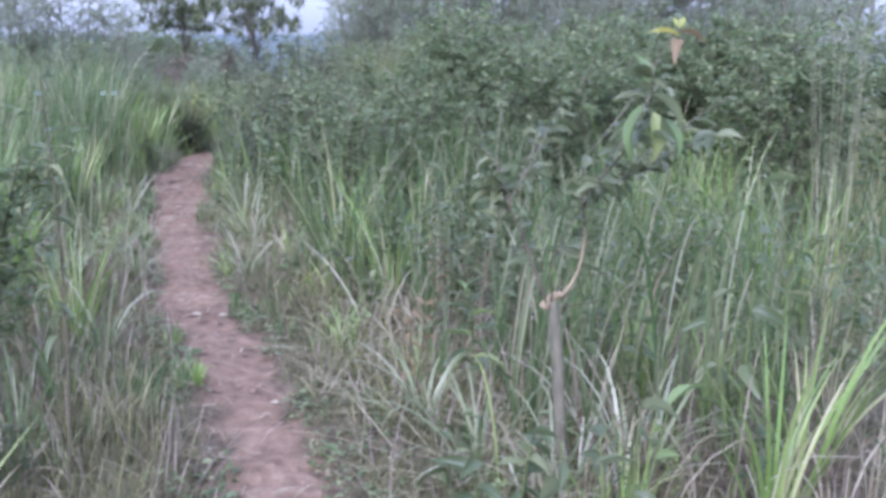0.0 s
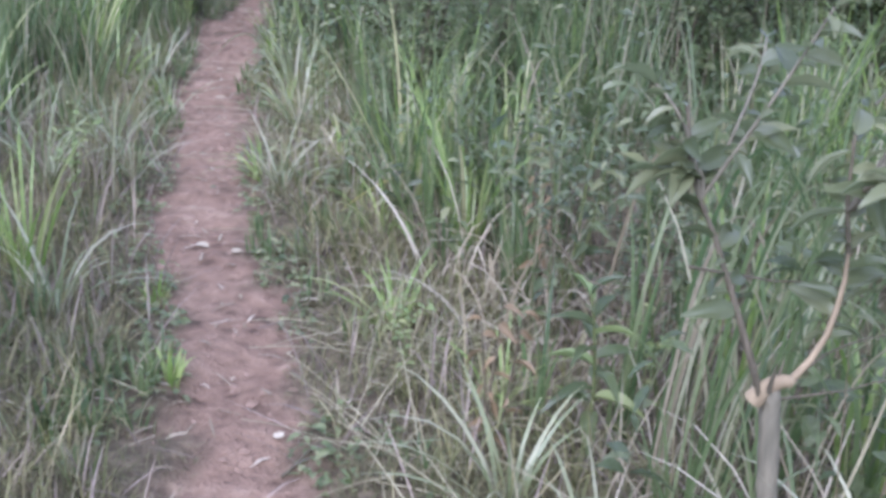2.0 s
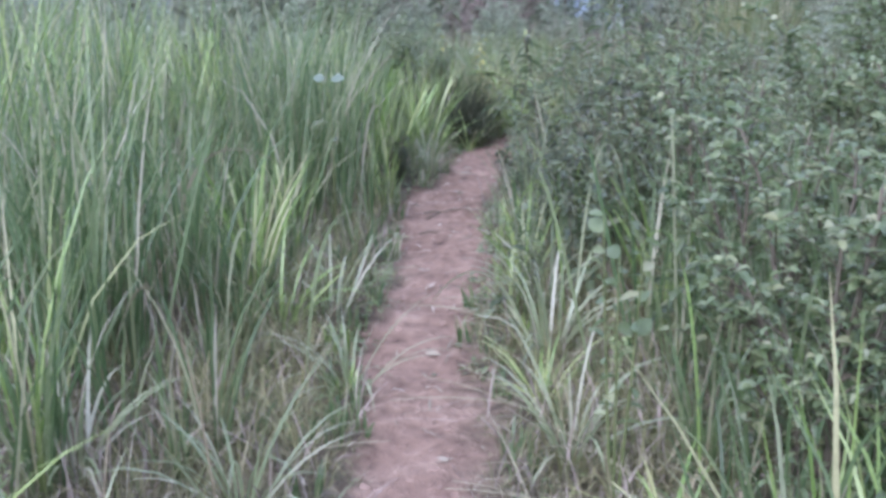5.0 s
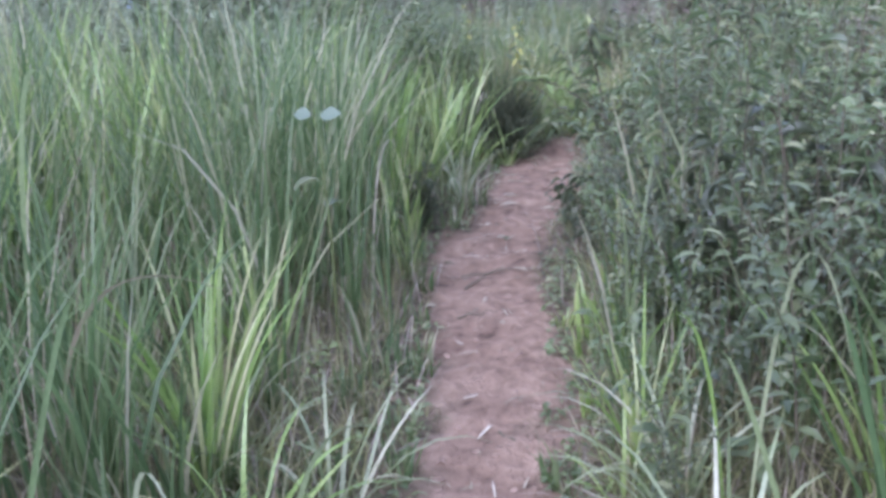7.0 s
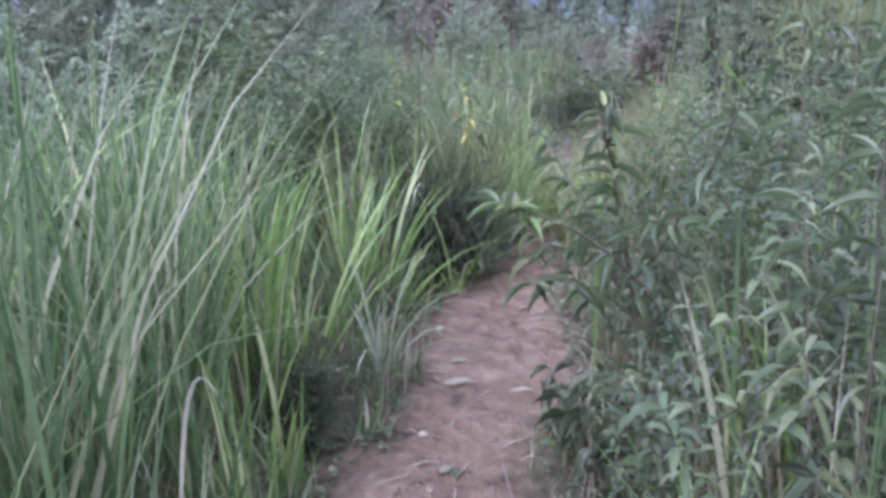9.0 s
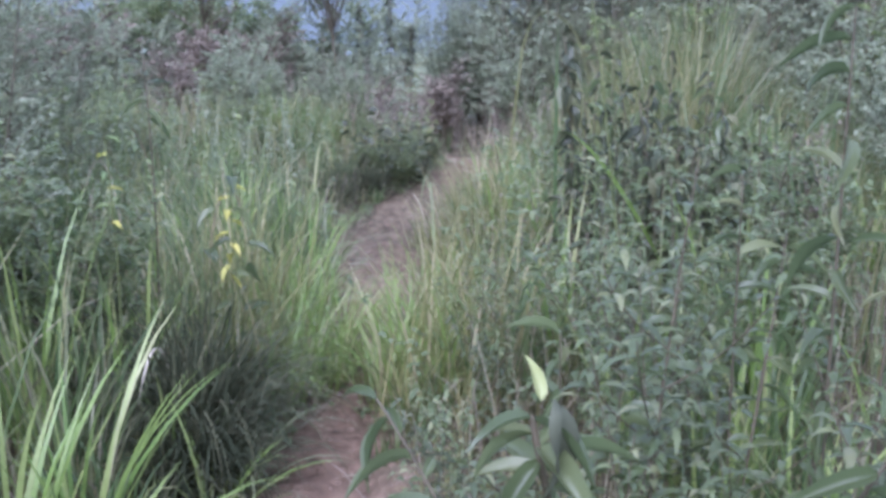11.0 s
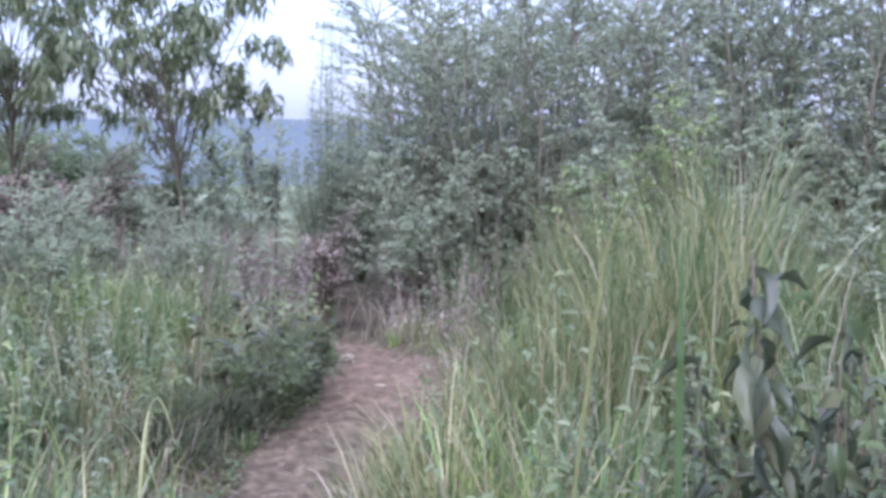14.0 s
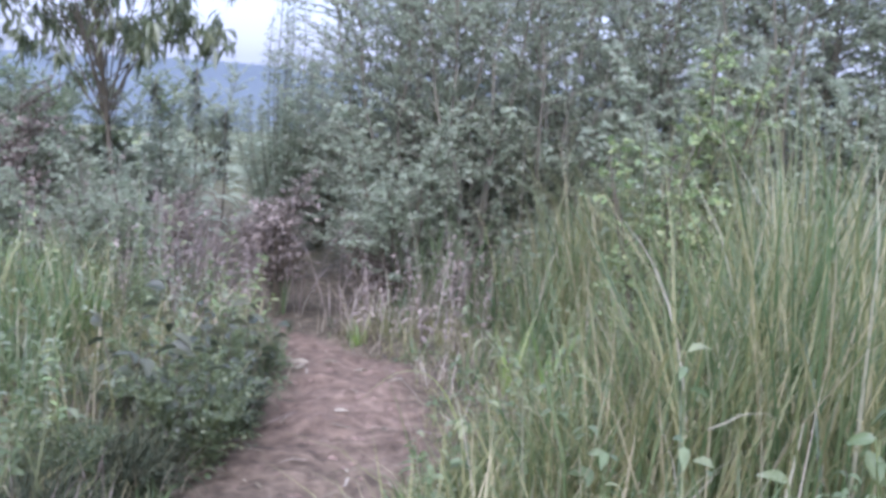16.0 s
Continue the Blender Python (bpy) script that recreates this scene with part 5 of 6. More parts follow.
e = root("large_leaved_plant", on_ground(-1.99, 14.06), "plant with large dark drooping leaves", "plant")
pts = curve((0.06, 0.05, -0.03), (0.01, 0.0, 1.2), (0.03, 0, 0.03), 10)
wood_part(e, "stem", STEM, pts, 0.007, 0.003, 7)
BIG, BIG_DEEP = leaf_mesh("leaf", LEAF_DEEP_SHADED, 1.2, 0.35, 0.35, 0.08), leaf_mesh("leaf", LEAF_DUSK_SHADED, 1.2, 0.45, 0.45, 0.08)
r = np.random.default_rng(17)
for k in range(34):
    z = 1.2 - 0.025 * k
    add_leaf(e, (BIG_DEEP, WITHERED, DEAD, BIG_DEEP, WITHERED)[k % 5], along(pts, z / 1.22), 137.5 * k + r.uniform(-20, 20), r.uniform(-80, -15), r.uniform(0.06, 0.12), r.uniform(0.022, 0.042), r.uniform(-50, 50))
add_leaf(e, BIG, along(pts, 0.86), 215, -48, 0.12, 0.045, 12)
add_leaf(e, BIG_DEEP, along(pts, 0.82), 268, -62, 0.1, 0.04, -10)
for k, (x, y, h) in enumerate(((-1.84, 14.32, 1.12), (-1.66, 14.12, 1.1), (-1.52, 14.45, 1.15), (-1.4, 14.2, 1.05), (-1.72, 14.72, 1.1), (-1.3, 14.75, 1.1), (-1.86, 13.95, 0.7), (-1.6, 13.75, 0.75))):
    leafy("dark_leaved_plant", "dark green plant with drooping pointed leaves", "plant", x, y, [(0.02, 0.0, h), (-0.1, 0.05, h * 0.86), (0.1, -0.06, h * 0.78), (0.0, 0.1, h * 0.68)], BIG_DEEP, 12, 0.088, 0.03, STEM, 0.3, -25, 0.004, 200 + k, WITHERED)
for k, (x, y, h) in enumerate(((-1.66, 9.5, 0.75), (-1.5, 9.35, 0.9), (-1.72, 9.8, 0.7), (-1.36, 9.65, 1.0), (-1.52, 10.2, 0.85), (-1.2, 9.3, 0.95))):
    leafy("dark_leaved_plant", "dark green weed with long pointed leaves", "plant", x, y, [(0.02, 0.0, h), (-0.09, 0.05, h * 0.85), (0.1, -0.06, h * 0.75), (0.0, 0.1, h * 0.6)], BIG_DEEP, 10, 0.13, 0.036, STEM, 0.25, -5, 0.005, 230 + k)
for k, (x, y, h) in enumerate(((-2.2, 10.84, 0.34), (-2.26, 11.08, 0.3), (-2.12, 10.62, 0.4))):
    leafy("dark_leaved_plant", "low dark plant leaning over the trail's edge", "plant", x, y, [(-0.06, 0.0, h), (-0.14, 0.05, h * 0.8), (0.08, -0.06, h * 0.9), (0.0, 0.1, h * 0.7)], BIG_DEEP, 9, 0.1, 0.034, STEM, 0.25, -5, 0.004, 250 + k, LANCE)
for k, (x, y, h) in enumerate(((-2.95, 17.65, 0.42), (-2.78, 17.95, 0.4), (-3.1, 17.9, 0.5), (-2.72, 18.35, 0.42), (-2.9, 18.3, 0.52))):
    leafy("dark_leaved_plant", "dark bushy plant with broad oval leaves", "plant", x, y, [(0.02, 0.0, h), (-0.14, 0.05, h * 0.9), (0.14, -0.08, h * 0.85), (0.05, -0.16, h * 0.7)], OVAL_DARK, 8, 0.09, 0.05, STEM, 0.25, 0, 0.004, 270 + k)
leafy("broad_leaved_plant", "bright broad-leaved plant at the foot of the weeds", "plant", -1.68, 13.3, [(-0.05, -0.08, 0.6), (0.08, -0.05, 0.62), (0.14, 0.05, 0.5)], LANCE, 8, 0.13, 0.045, seed=7, bright=LANCE_BRIGHT)
for k, (x, y, h) in enumerate(((-1.63, 13.17, 0.7), (-1.41, 13.53, 0.8), (-1.94, 14.45, 0.4), (-1.06, 14.79, 0.8), (-1.95, 14.96, 0.35), (-1.26, 15.34, 0.7), (-0.82, 15.76, 0.75), (-1.30, 15.95, 0.6))):
    leafy("broad_leaved_plant", "low green plant with oval leaves at the trail's side", "plant", x, y, [(0.04, 0.0, h), (-0.12, 0.04, h * 0.8), (0.1, -0.1, h * 0.7), (0.0, -0.12, h * 0.6)], BROAD, 8, 0.09, 0.042, seed=120 + k)

leafy("broad_leaved_plant", "fresh plant with thick oval light-green leaves", "plant", -1.12, 6.8, [(-0.05, -0.04, 0.84), (0.05, -0.02, 0.78), (-0.02, 0.08, 0.7)], OVAL, 12, 0.062, 0.036, STEM_GREEN, 0.35, 15, 0.005, 150)
PALE_BROAD = leaf_mesh("leaf", LEAF, 0.95, 0.3, 0.25)
for k, (x, y, h) in enumerate(((-1.3, 15.75, 0.85), (-1.12, 15.7, 0.95), (-1.42, 15.85, 0.7), (-1.0, 16.1, 0.8))):
    leafy("broad_leaved_plant", "pale green leafy plant in the grass", "plant", x, y, [(0.05, 0.0, h), (-0.12, 0.04, h * 0.85), (0.1, -0.1, h * 0.8)], PALE_BROAD, 11, 0.1, 0.04, seed=160 + k)

# long single blades and sticks that stand out
def long_blade(name, label, pts, width, material):
    """One long blade as a folded ribbon along a bent line."""
    pts = np.asarray(pts, float)
    n = len(pts)
    d = np.gradient(pts, axis=0)
    side = np.cross(d, (0, 0.6, 0.8))
    side /= np.linalg.norm(side, axis=1, keepdims=True)
    w = width * np.interp(np.linspace(0, 1, n), [0, 0.3, 0.75, 1], [0.6, 1, 0.8, 0.06])[:, None] / 2
    v = np.stack([pts - side * w, pts + np.array([0, 0.2, -0.5]) * w, pts + side * w], 1).reshape(-1, 3)
    k = np.arange(n - 1)[:, None] * 3
    q = np.concatenate([k + np.array([[0, 1, 4, 3]]), k + np.array([[1, 2, 5, 4]])])
    return tagged(link_mesh(name, v, [q], material), label, "grass")


def bow(foot, top, end, n=14):
    """A line that rises from foot over top and hangs to end."""
    foot, top, end = (np.asarray(p, float) for p in (foot, top, end))
    c = 2 * top - (foot + end) / 2
    s = np.linspace(0, 1, n)[:, None]
    return foot * (1 - s) ** 2 + c * 2 * s * (1 - s) + end * s * s


u = np.linspace(0, 1, 22)
rise_u = [0, 0.22, 0.44, 0.52, 0.6, 0.7, 0.78, 0.9, 1]
long_blade("arching_grass", "long yellowish grass blade bent over in an arch", np.stack([np.interp(u, rise_u, [-2.2, -2.17, -2.115, -2.077, -2.024, -1.946, -1.887, -1.85, -1.835]), np.full(22, 14.4), np.interp(u, rise_u, [0.05, 0.7, 1.26, 1.35, 1.385, 1.345, 1.265, 1.12, 0.98])], 1), 0.008, GRASS_OLIVE)
long_blade("arching_grass", "broad yellow-green blade slanting across the weeds", bow((-1.62, 13.8, 0.5), (-1.84, 13.64, 0.85), (-2.0, 13.6, 1.0)), 0.016, GRASS_BRIGHT)
long_blade("arching_grass", "broad upright grass blade among the weeds", bow((-1.95, 14.36, 0.02), (-1.97, 14.365, 0.75), (-1.98, 14.37, 1.33)), 0.017, GRASS)
long_blade("arching_grass", "thin pale grass stalk arching in the grass", bow((-1.45, 16.55, 0.1), (-1.5, 16.7, 0.8), (-1.7, 16.87, 1.11)), 0.006, GRASS_DRY)
long_blade("arching_grass", "broad pale dry blade hanging across the weeds", bow((-1.73, 13.69, 0.5), (-1.92, 13.78, 0.85), (-2.10, 13.92, 0.92)), 0.011, GRASS_SHEEN_PALE)
long_blade("arching_grass", "long pale grass blade drooping over the trail's side", bow((-3.3, 8.15, 0.1), (-3.15, 8.1, 1.14), (-2.95, 8.0, 1.1)), 0.014, GRASS)
long_blade("arching_grass", "long dry straw blade bent across the grass", bow((-3.0, 7.9, 0.5), (-2.85, 7.95, 0.78), (-2.6, 8.1, 0.7)), 0.014, GRASS_DRY)
long_blade("arching_grass", "broad drooping grass blade beside the stump", bow((0.75, 3.3, 0.1), (0.62, 3.15, 0.9), (0.5, 3.05, 0.62)), 0.011, GRASS)
long_blade("arching_grass", "broad drooping grass blade beside the stump", bow((0.85, 3.2, 0.1), (0.8, 3.05, 0.85), (0.66, 2.95, 0.5)), 0.011, GRASS)
for k in range(46):
    x, y = (rng.uniform(0.26, 0.7), rng.uniform(3.5, 4.0)) if k < 32 else (rng.uniform(0.7, 1.15), rng.uniform(3.2, 3.8))
    a, h, w = rng.uniform(-0.7, 0.5), rng.uniform(0.5, 0.95), rng.uniform(0.1, 0.2)
    z = float(ground_z(x, y))
    long_blade("arching_grass", "drooping pale grass blade in a sheaf behind the stump", bow((x, y, z), (x + np.cos(a) * w * 0.8, y + np.sin(a) * w * 0.8, z + h), (x + np.cos(a) * w * 2.2, y + np.sin(a) * w * 2.2, z + h * 0.78)), rng.uniform(0.006, 0.012), (GRASS_SHEEN_PALE, GRASS, GRASS, GRASS_SHEEN_PALE, GRASS_DRY)[k % 5])
for k in range(14):
    x, y = rng.uniform(-2.0, -1.45), rng.uniform(10.2, 11.0)
    h, z = rng.uniform(0.6, 0.95), float(ground_z(x, y))
    lean_x, lean_y = rng.normal(0, 0.07), rng.normal(0, 0.07)
    long_blade("arching_grass", "broad upright grass blade among the weeds", bow((x, y, z), (x + lean_x, y + lean_y, z + h * 0.55), (x + 2.4 * lean_x, y + 2.4 * lean_y, z + h)), rng.uniform(0.011, 0.017), (GRASS, GRASS_SHEEN_PALE)[k % 4 == 3])
for k in range(46):
    y = rng.uniform(2.8, 17.5)
    sd = rng.choice([-1, 1])
    x = float(mid(y)) + sd * (float(half(y)) + rng.uniform(0.12, 1.2))
    a, h = rng.uniform(0, 6.283), rng.uniform(0.3, 0.75)
    w = rng.uniform(0.12, 0.35)
    z = float(ground_z(x, y))
    long_blade("arching_grass", "pale arching grass blade catching the light", bow((x, y, z), (x + np.cos(a) * w * 0.6, y + np.sin(a) * w * 0.6, z + h), (x + np.cos(a) * w * 1.5, y + np.sin(a) * w * 1.5, z + h * 0.75)), rng.uniform(0.006, 0.011), (GRASS_DRY, GRASS_SHEEN_PALE, GRASS_BRIGHT)[k % 3])
for foot, top, end, w, m in (((-1.1, 7.48, 0.05), (-1.27, 7.54, 0.74), (-1.33, 7.57, 0.95), 0.013, GRASS), ((-1.25, 7.5, 0.05), (-1.42, 7.58, 0.66), (-1.51, 7.61, 0.86), 0.013, GRASS), ((-1.0, 7.58, 0.05), (-1.06, 7.71, 0.78), (-1.09, 7.77, 1.05), 0.01, GRASS), ((-3.5, 11.15, 0.1), (-3.3, 11.22, 0.82), (-2.94, 11.28, 0.72), 0.014, GRASS_DRY), ((-1.9, 10.55, 0.05), (-1.91, 10.65, 0.69), (-1.91, 10.69, 0.88), 0.012, GRASS), ((-2.75, 7.22, 0.05), (-2.63, 7.38, 0.77), (-2.58, 7.44, 0.93), 0.012, GRASS), ((-2.3, 7.5, 0.05), (-2.22, 7.55, 0.6), (-2.05, 7.62, 0.62), 0.012, GRASS_SHEEN_PALE), ((-1.5, 7.75, 0.05), (-1.66, 7.66, 0.45), (-1.86, 7.58, 0.36), 0.014, GRASS_SHEEN_PALE)):
    long_blade("arching_grass", "long broad grass blade leaning beside the trail", bow(foot, top, end), w, m)


def stick(p, q, r, label, material=STEM_PALE, sag=(0, 0, 0.02)):
    sh = Shape()
    tube(sh, curve(p, q, sag, 8, 0.004), r, r * 0.2, 6)
    tagged(sh.link("stick", material), label, "stick")


blade_line("leaning_grass", "yellow grass blade leaning low beside the trail", (-0.82, 5.72, 0.09), (-0.5, 5.95, 0.24), 0.02, LEAF_YELLOW)
blade_line("leaning_grass", "pale dead blade standing among the litter", (-0.14, 4.97, 0.03), (-0.17, 4.96, 0.25), 0.02, GRASS_DRY)
blade_line("leaning_grass", "pale dead blade leaning over the litter", (-0.62, 5.05, 0.05), (-0.82, 5.2, 0.44), 0.009, GRASS_DRY)
stick((-0.02, 5.6, 0.2), (-0.2, 5.63, 0.72), 0.004, "pale dry stalk leaning in the grass")
stick((-0.36, 4.7, 0.02), (-0.38, 4.7, 0.62), 0.003, "slender dark stem standing in the grass", STEM)
stick((-0.34, 4.62, 0.03), (0.05, 4.78, 0.3), 0.003, "dark twig slanting over the ground", STEM)
stick((-1.97, 15.35, 0.96), (-1.64, 15.75, 0.84), 0.0016, "thin dry stick lying across the grass tops")
stick((-2.02, 15.38, 0.05), (-2.13, 15.45, 0.88), 0.002, "dry upright grass stalk", STEM_PALE)
stick((-1.79, 14.22, 0.9), (-1.61, 14.44, 1.25), 0.0025, "slanting dry stalk among the weeds", STUMP)
stick((0.55, 3.5, 0.1), (0.85, 3.6, 1.3), 0.004, "straight dry stalk in the grass")
for k in range(9):
    a = -0.7 + 0.17 * k
    stick((1.64 + 0.008 * k, 4.4, 0.0), (1.67 + np.sin(a) * 0.22, 4.42 + 0.05 * (k % 3), 1.17 + np.cos(a) * 0.36), 0.003, "bare pale stick fanning out of the brush")
for k in range(26):
    y = rng.uniform(3.0, 18)
    sd = rng.choice([-1, 1])
    x = float(mid(y)) + sd * (float(half(y)) + rng.uniform(0.3, 1.5))
    z = float(ground_z(x, y))
    stick((x, y, z - 0.02), (x + rng.normal(0, 0.12), y + rng.normal(0, 0.12), z + rng.uniform(0.5, 1.0)), 0.0018, "thin dry stalk standing in the grass", STEM_PALE)


# ---------------- trees and shrubs of the far stretch ----------------
def droopy_tree(x, y, crown, radius, label, seed, clumps=46):
    """A small tree whose long leaves hang in whorls. crown: its centre."""
    r = np.random.default_rng(seed)
    e = root("tree", on_ground(x, y), label, "tree", "small trees on the skyline")
    foot = np.array(on_ground(x, y))
    c = np.array(crown) - foot
    trunk = curve((0, 0, -0.05), c * (1, 1, 0.9), (0.06, 0, 0), 9, 0.01)
    wood_part(e, "trunk", STEM, trunk, 0.022, 0.012, 8)
    leafage = Shape()
    for k in range(clumps):
        a, b = r.uniform(0, 6.283), np.arccos(r.uniform(-0.95, 1))
        q = r.uniform(0.1, 1.0) ** 0.5
        p = c + np.array([np.sin(b) * np.cos(a) * radius[0], np.sin(b) * np.sin(a) * radius[0], np.cos(b) * radius[1]]) * q
        if k % 2 == 0:
            wood_part(e, "branch", STEM, curve(along(trunk, r.uniform(0.5, 1.0)), p, (0, 0, 0.08), 6), 0.007, 0.003, 5)
        n = 32
        t = r.uniform(0, 6.283, n)
        way = np.stack([np.cos(t), np.sin(t), r.uniform(-1.0, 0.5, n)], 1)
        leaves(leafage, p + r.normal(0, 0.05, (n, 3)), way, r.uniform(0.1, 0.17, n), r.uniform(0.03, 0.042, n), 1.0)
    tagged(leafage.link("crown", LEAF_DARK, e), kind="stuff")


droopy_tree(-3.84, 22.56, (-4.05, 22.54, 2.15), (1.25, 1.0), "small tree with hanging whorls of long dark leaves", 1, 96)
droopy_tree(-5.80, 23.75, (-5.67, 23.62, 2.25), (1.1, 1.05), "small tree with hanging whorls of long dark leaves", 2, 105)


def feathery(x, y, h, seed):
    r = np.random.default_rng(seed)
    e = root("feathery_shrub", on_ground(x, y), "feathery upright shrub with fine upward sprays", "shrub")
    sprays = Shape()
    for k in range(26):
        a, q = r.uniform(0, 6.283), (0.05 + 0.04 * k if k < 3 else r.uniform(0.12, 0.62))
        hh = h * (r.uniform(0.86, 1.0) if k < 3 else r.uniform(0.8, 1.0) * (0.92 - 0.75 * q))
        pts = curve((0, 0, -0.03), (np.cos(a) * q, np.sin(a) * q, hh), (np.cos(a) * 0.08, np.sin(a) * 0.08, 0), 8)
        wood_part(e, "stem", STEM, pts, 0.01, 0.003, 5)
        n = 330
        s = r.uniform(0.08, 1, n)
        at = np.stack([np.interp(s * 7, range(8), pts[:, c]) for c in range(3)], 1)
        t = r.uniform(0, 6.283, n)
        side = np.stack([np.cos(t), np.sin(t), r.uniform(0.2, 1.3, n)], 1)
        at = at + side * (r.uniform(0, 0.2, n) * (1.1 - s))[:, None]
        leaves(sprays, at, side, r.uniform(0.05, 0.15, n) * (1.2 - 0.5 * s), 0.02, 0.4)
    tagged(sprays.link("foliage", LEAF_HAZE, e), kind="stuff")


feathery(-2.52, 24.64, 3.0, 1)
feathery(-2.15, 25.07, 2.5, 2)
for k, (x, y, h) in enumerate(((-3.50, 25.75, 1.3), (-3.19, 25.69, 0.85), (-3.99, 26.25, 1.15))):
    e = root("dead_weed", on_ground(x, y), "dark upright dead stem with withered leaves", "dead plant", "dead stems on the skyline")
    z0 = -float(ground_z(x, y))
    wood_part(e, "stem", STEM, curve((0, 0, -0.03), (0.02, 0, z0 + h), (0.02, 0, 0), 8), 0.014, 0.008, 6)
    sh = Shape()
    n = 80
    s = rng.uniform(0.35, 1.0, n) ** 0.8
    t = rng.uniform(0, 6.283, n)
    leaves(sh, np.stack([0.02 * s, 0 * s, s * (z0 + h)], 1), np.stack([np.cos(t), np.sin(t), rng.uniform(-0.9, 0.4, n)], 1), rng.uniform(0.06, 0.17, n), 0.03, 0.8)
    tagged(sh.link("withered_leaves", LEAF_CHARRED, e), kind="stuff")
for x, y, h in ((-1.28, 21.75, 1.75), (-1.00, 18.54, 1.9), (-1.01, 19.56, 1.7), (-0.05, 19.79, 1.9), (-1.11, 20.60, 1.6)):
    stick((x, y, -0.4), (x + rng.normal(0, 0.06), y + 0.05, h), 0.005, "thin pale trunk standing among the shrubs", STUMP, (0.05, 0, 0))
yellowish = shrub("yellow_green_shrub", "yellow-green shrub with bright young leaves", "bush", 1.75, 0.34, 6, 16, 12, 0.055, 0.026, LEAF_BRIGHT, STEM, "", 0.4, 0.5, 0.45)
yellowish.matrix_basis = at_place(-0.46, 18.95, 0.4, 1.0)
copy_thing(yellowish, at_place(-1.3, 17.32, 2.0, 0.74))
copy_thing(yellowish, at_place(0.56, 17.63, 3.0, 0.9))
copy_thing(bush, at_place(-0.09, 19.29, 1.0, 0.92))


def far_scrub():
    """Low scrub that covers the slope beyond the trees."""
    sh = Shape()
    n = 16000
    x, y = rng.uniform(-40, 30, n), 25.5 + 60 * rng.uniform(0, 1, n) ** 1.8
    t = rng.uniform(0, 6.283, n)
    lift = rng.uniform(0, 0.7, n) * (0.6 + 0.5 * wave(x, y, 0.8, 81))
    way = np.stack([np.cos(t), np.sin(t), rng.uniform(-0.1, 1.2, n)], 1)
    leaves(sh, np.stack([x, y, ground_z(x, y) + np.clip(lift, 0, 1)], 1), way, rng.uniform(0.2, 0.45, n), rng.uniform(0.08, 0.16, n), 0.5)
    tagged(sh.link("far_scrub", LEAF_HAZE), "low haze-paled scrub covering the slope beyond the trees", "scrub", kind="stuff")


far_scrub()

# ---------------- on the trail ----------------
def clods():
    sh = Shape()
    n = 2600
    y = rng.uniform(2.2, 19.2, n)
    x = mid(y) + rng.normal(0, 0.75, n) * half(y)
    r = 0.003 + 0.018 * rng.uniform(0, 1, n) ** 5
    z = ground_z(x, y)
    for k in range(n):
        v = np.array([(1, 0, 0), (0.3, 0.9, 0), (-0.8, 0.5, 0), (-0.7, -0.6, 0), (0.4, -0.9, 0), (0.1, 0.1, 0.75)]) + rng.normal(0, 0.15, (6, 3))
        v = v * r[k] * np.array([1.2, 0.9, 0.9]) + (x[k], y[k], z[k] - r[k] * 0.15)
        sh.put(v, None, [(0, 1, 5), (1, 2, 5), (2, 3, 5), (3, 4, 5), (4, 0, 5)])
    tagged(sh.link("clods", PEBBLE), "small earth clods and grit strewn on the trail", "earth", kind="stuff")


clods()


def litter():
    sh = Shape()
    n = 560
    y = rng.uniform(2.2, 19.4, n)
    x = mid(y) + rng.normal(0, 1.7, n) * half(y)
    a, ln = rng.uniform(0, 6.283, n), rng.uniform(0.02, 0.13, n)
    d = np.stack([np.cos(a), np.sin(a), np.zeros(n)], 1) * ln[:, None]
    sd = np.stack([-np.sin(a), np.cos(a), np.zeros(n)], 1) * rng.uniform(0.0015, 0.004, n)[:, None]
    c = np.stack([x, y, ground_z(x, y) + 0.006], 1)
    up = np.array([[0, 0, 1.0]]) * rng.uniform(0.0, 0.012, n)[:, None]
    v = np.stack([c - d / 2 - sd, c - d / 2 + sd, c + up + sd * 1.2, c + up - sd * 1.2, c + d / 2], 1).reshape(-1, 3)
    k = np.arange(n)[:, None] * 5
    sh.put(v, k + np.array([[0, 1, 2, 3]]), k + np.array([[3, 2, 4]]))
    tagged(sh.link("straw_litter", GRASS_DRY), "bits of straw and leaf litter on the ground", "litter", kind="stuff")


litter()


def fallen_leaf(x, y, az, ln, w, mesh, label):
    ob = new("fallen_leaf", mesh)
    ob.matrix_basis = Matrix.Translation((x, y, float(ground_z(x, y)) + 0.012)) @ Euler((radians(4), radians(rng.uniform(-12, 12)), radians(az - 90)), "XYZ").to_matrix().to_4x4() @ Matrix.Diagonal((w, ln, ln * 0.5, 1))
    tagged(ob, label, "leaf", "fallen leaves on the trail")


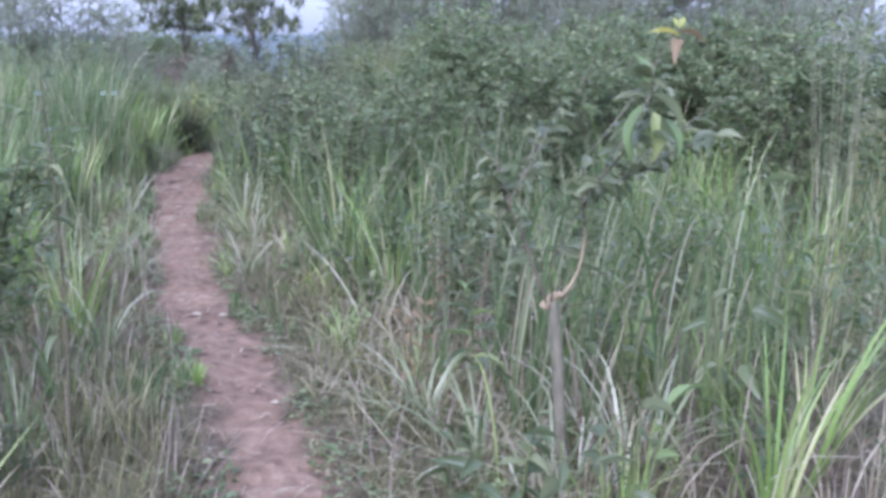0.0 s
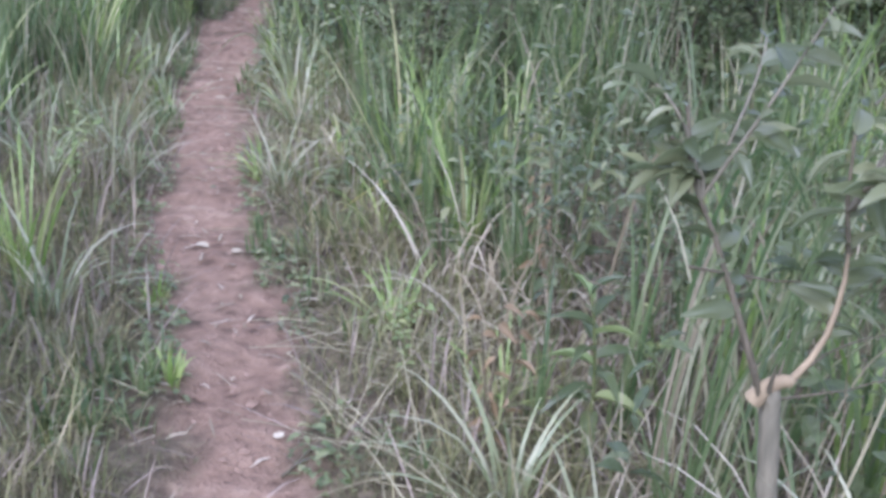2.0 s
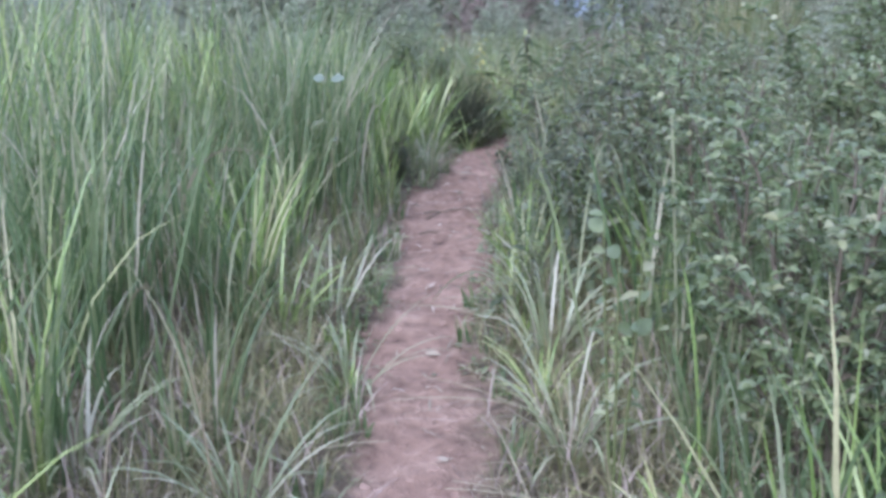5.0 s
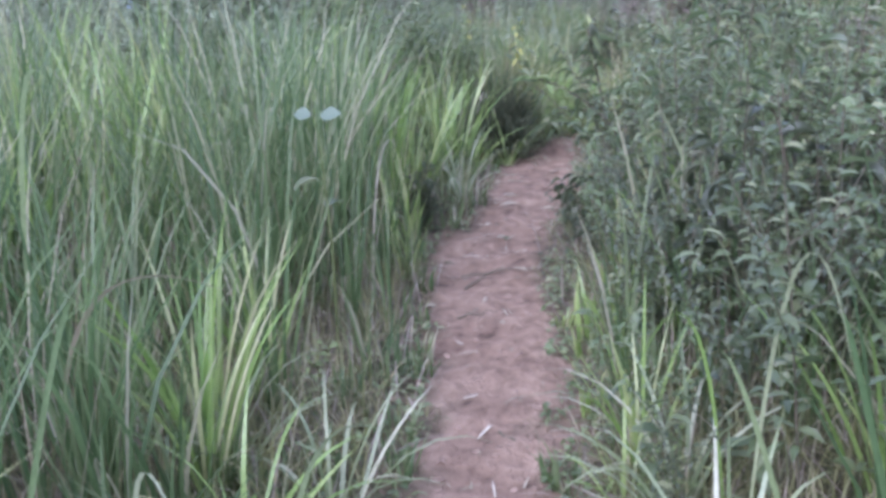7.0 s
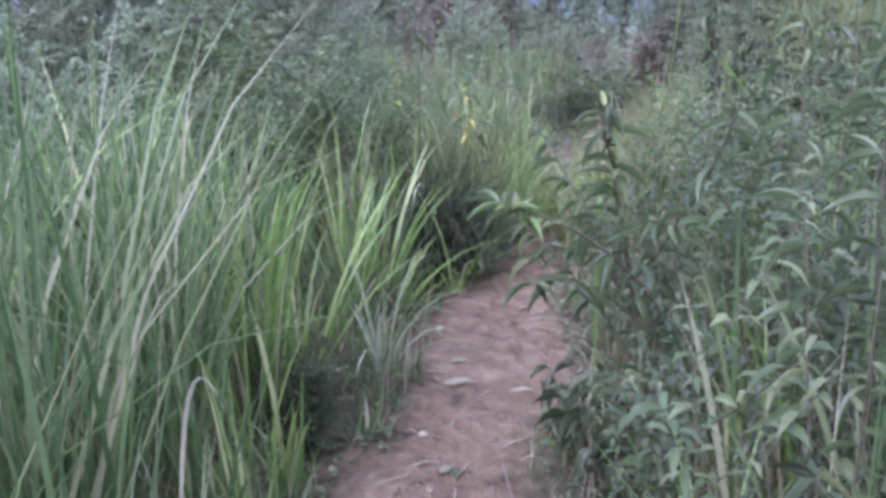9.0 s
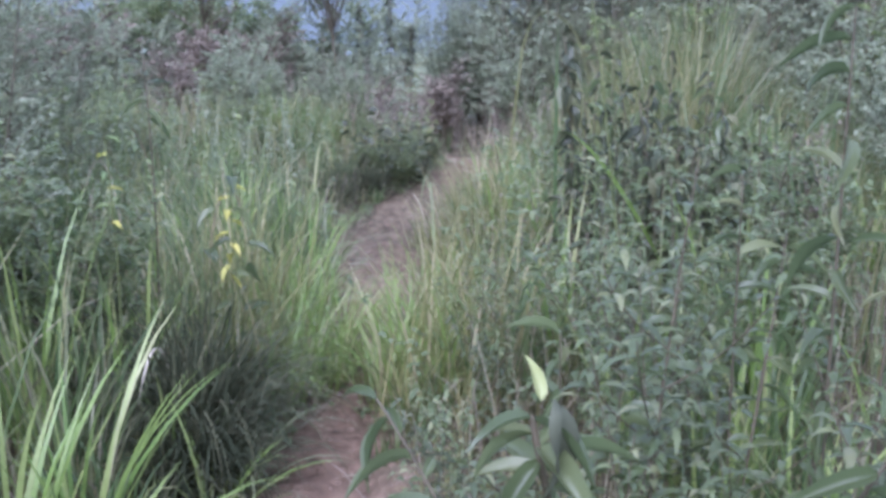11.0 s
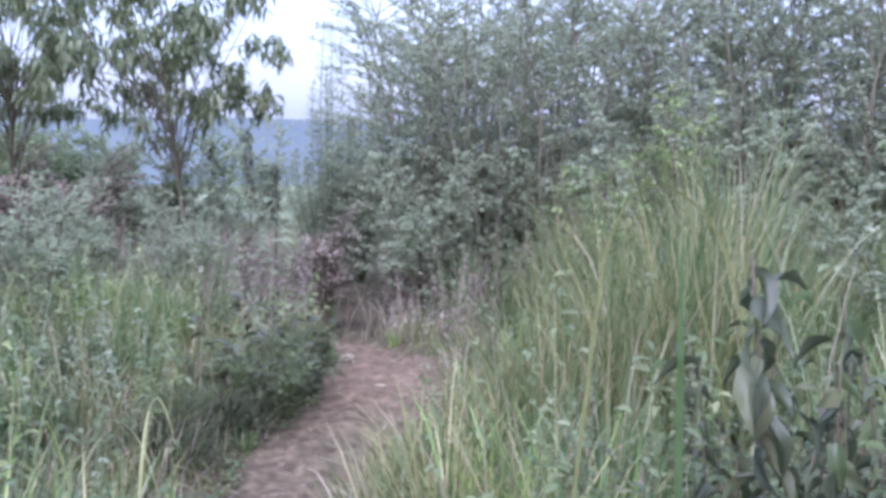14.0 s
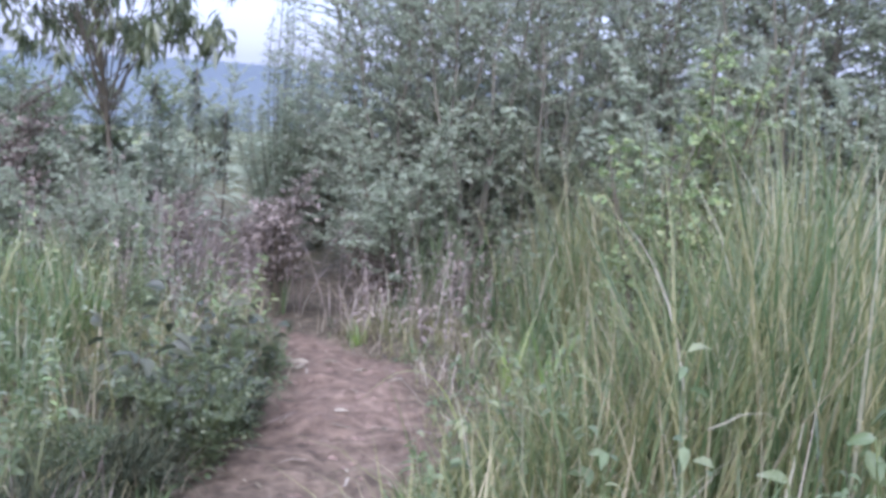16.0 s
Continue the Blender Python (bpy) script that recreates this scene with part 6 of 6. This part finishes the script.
for x, y, az, ln, w in ((-2.83, 11.58, 30, 0.13, 0.05), (-2.69, 10.93, 60, 0.07, 0.03), (-2.86, 11.8, 10, 0.09, 0.03), (-2.6, 11.6, 20, 0.1, 0.02), (-2.5, 10.45, 340, 0.09, 0.025), (-0.5, 4.2, 140, 0.07, 0.035), (-0.76, 5.2, 60, 0.06, 0.03), (-1.16, 5.35, 20, 0.05, 0.03), (-2.0, 7.98, 10, 0.07, 0.03), (-2.6, 19.0, 30, 0.1, 0.045), (-2.5, 19.05, 80, 0.11, 0.045), (-2.42, 18.98, 150, 0.1, 0.04), (-2.35, 19.1, 10, 0.1, 0.03), (-2.48, 18.9, 60, 0.09, 0.04), (-2.2, 19.0, 20, 0.09, 0.03), (-1.98, 18.73, 200, 0.08, 0.03), (-2.48, 15.37, 20, 0.09, 0.035)):
    fallen_leaf(x, y, az, ln, w, STRAW, "dry pale leaf fallen on the trail")
for k in range(14):
    x, y = -0.66 + rng.normal(0, 0.1), 5.15 + rng.normal(0, 0.16)
    fallen_leaf(x, y, rng.uniform(0, 360), rng.uniform(0.04, 0.08), rng.uniform(0.015, 0.03), STRAW, "dry pale leaf fallen beside the trail")
for k in range(40):
    y = rng.uniform(2.8, 18.8)
    x = float(mid(y)) + rng.normal(0, 1.1) * float(half(y))
    fallen_leaf(x, y, rng.uniform(0, 360), rng.uniform(0.03, 0.08), rng.uniform(0.015, 0.035), (STRAW, WITHERED)[k % 2], ("dry pale leaf fallen on the trail", "curled brown leaf fallen on the trail")[k % 2])
for p, q in (((-2.72, 10.35), (-2.38, 10.55)), ((-2.66, 10.2), (-2.55, 10.5)), ((-2.6, 9.85), (-2.45, 9.95)), ((-3.0, 17.4), (-2.7, 17.6)), ((-3.2, 18.3), (-3.0, 18.6)), ((-2.2, 8.9), (-2.0, 8.7)), ((-0.62, 3.9), (-0.5, 4.1))):
    stick((*p, float(ground_z(*p)) + 0.008), (*q, float(ground_z(*q)) + 0.012), 0.005, "thin dark twig lying on the trail", STEM, (0, 0, 0.008))
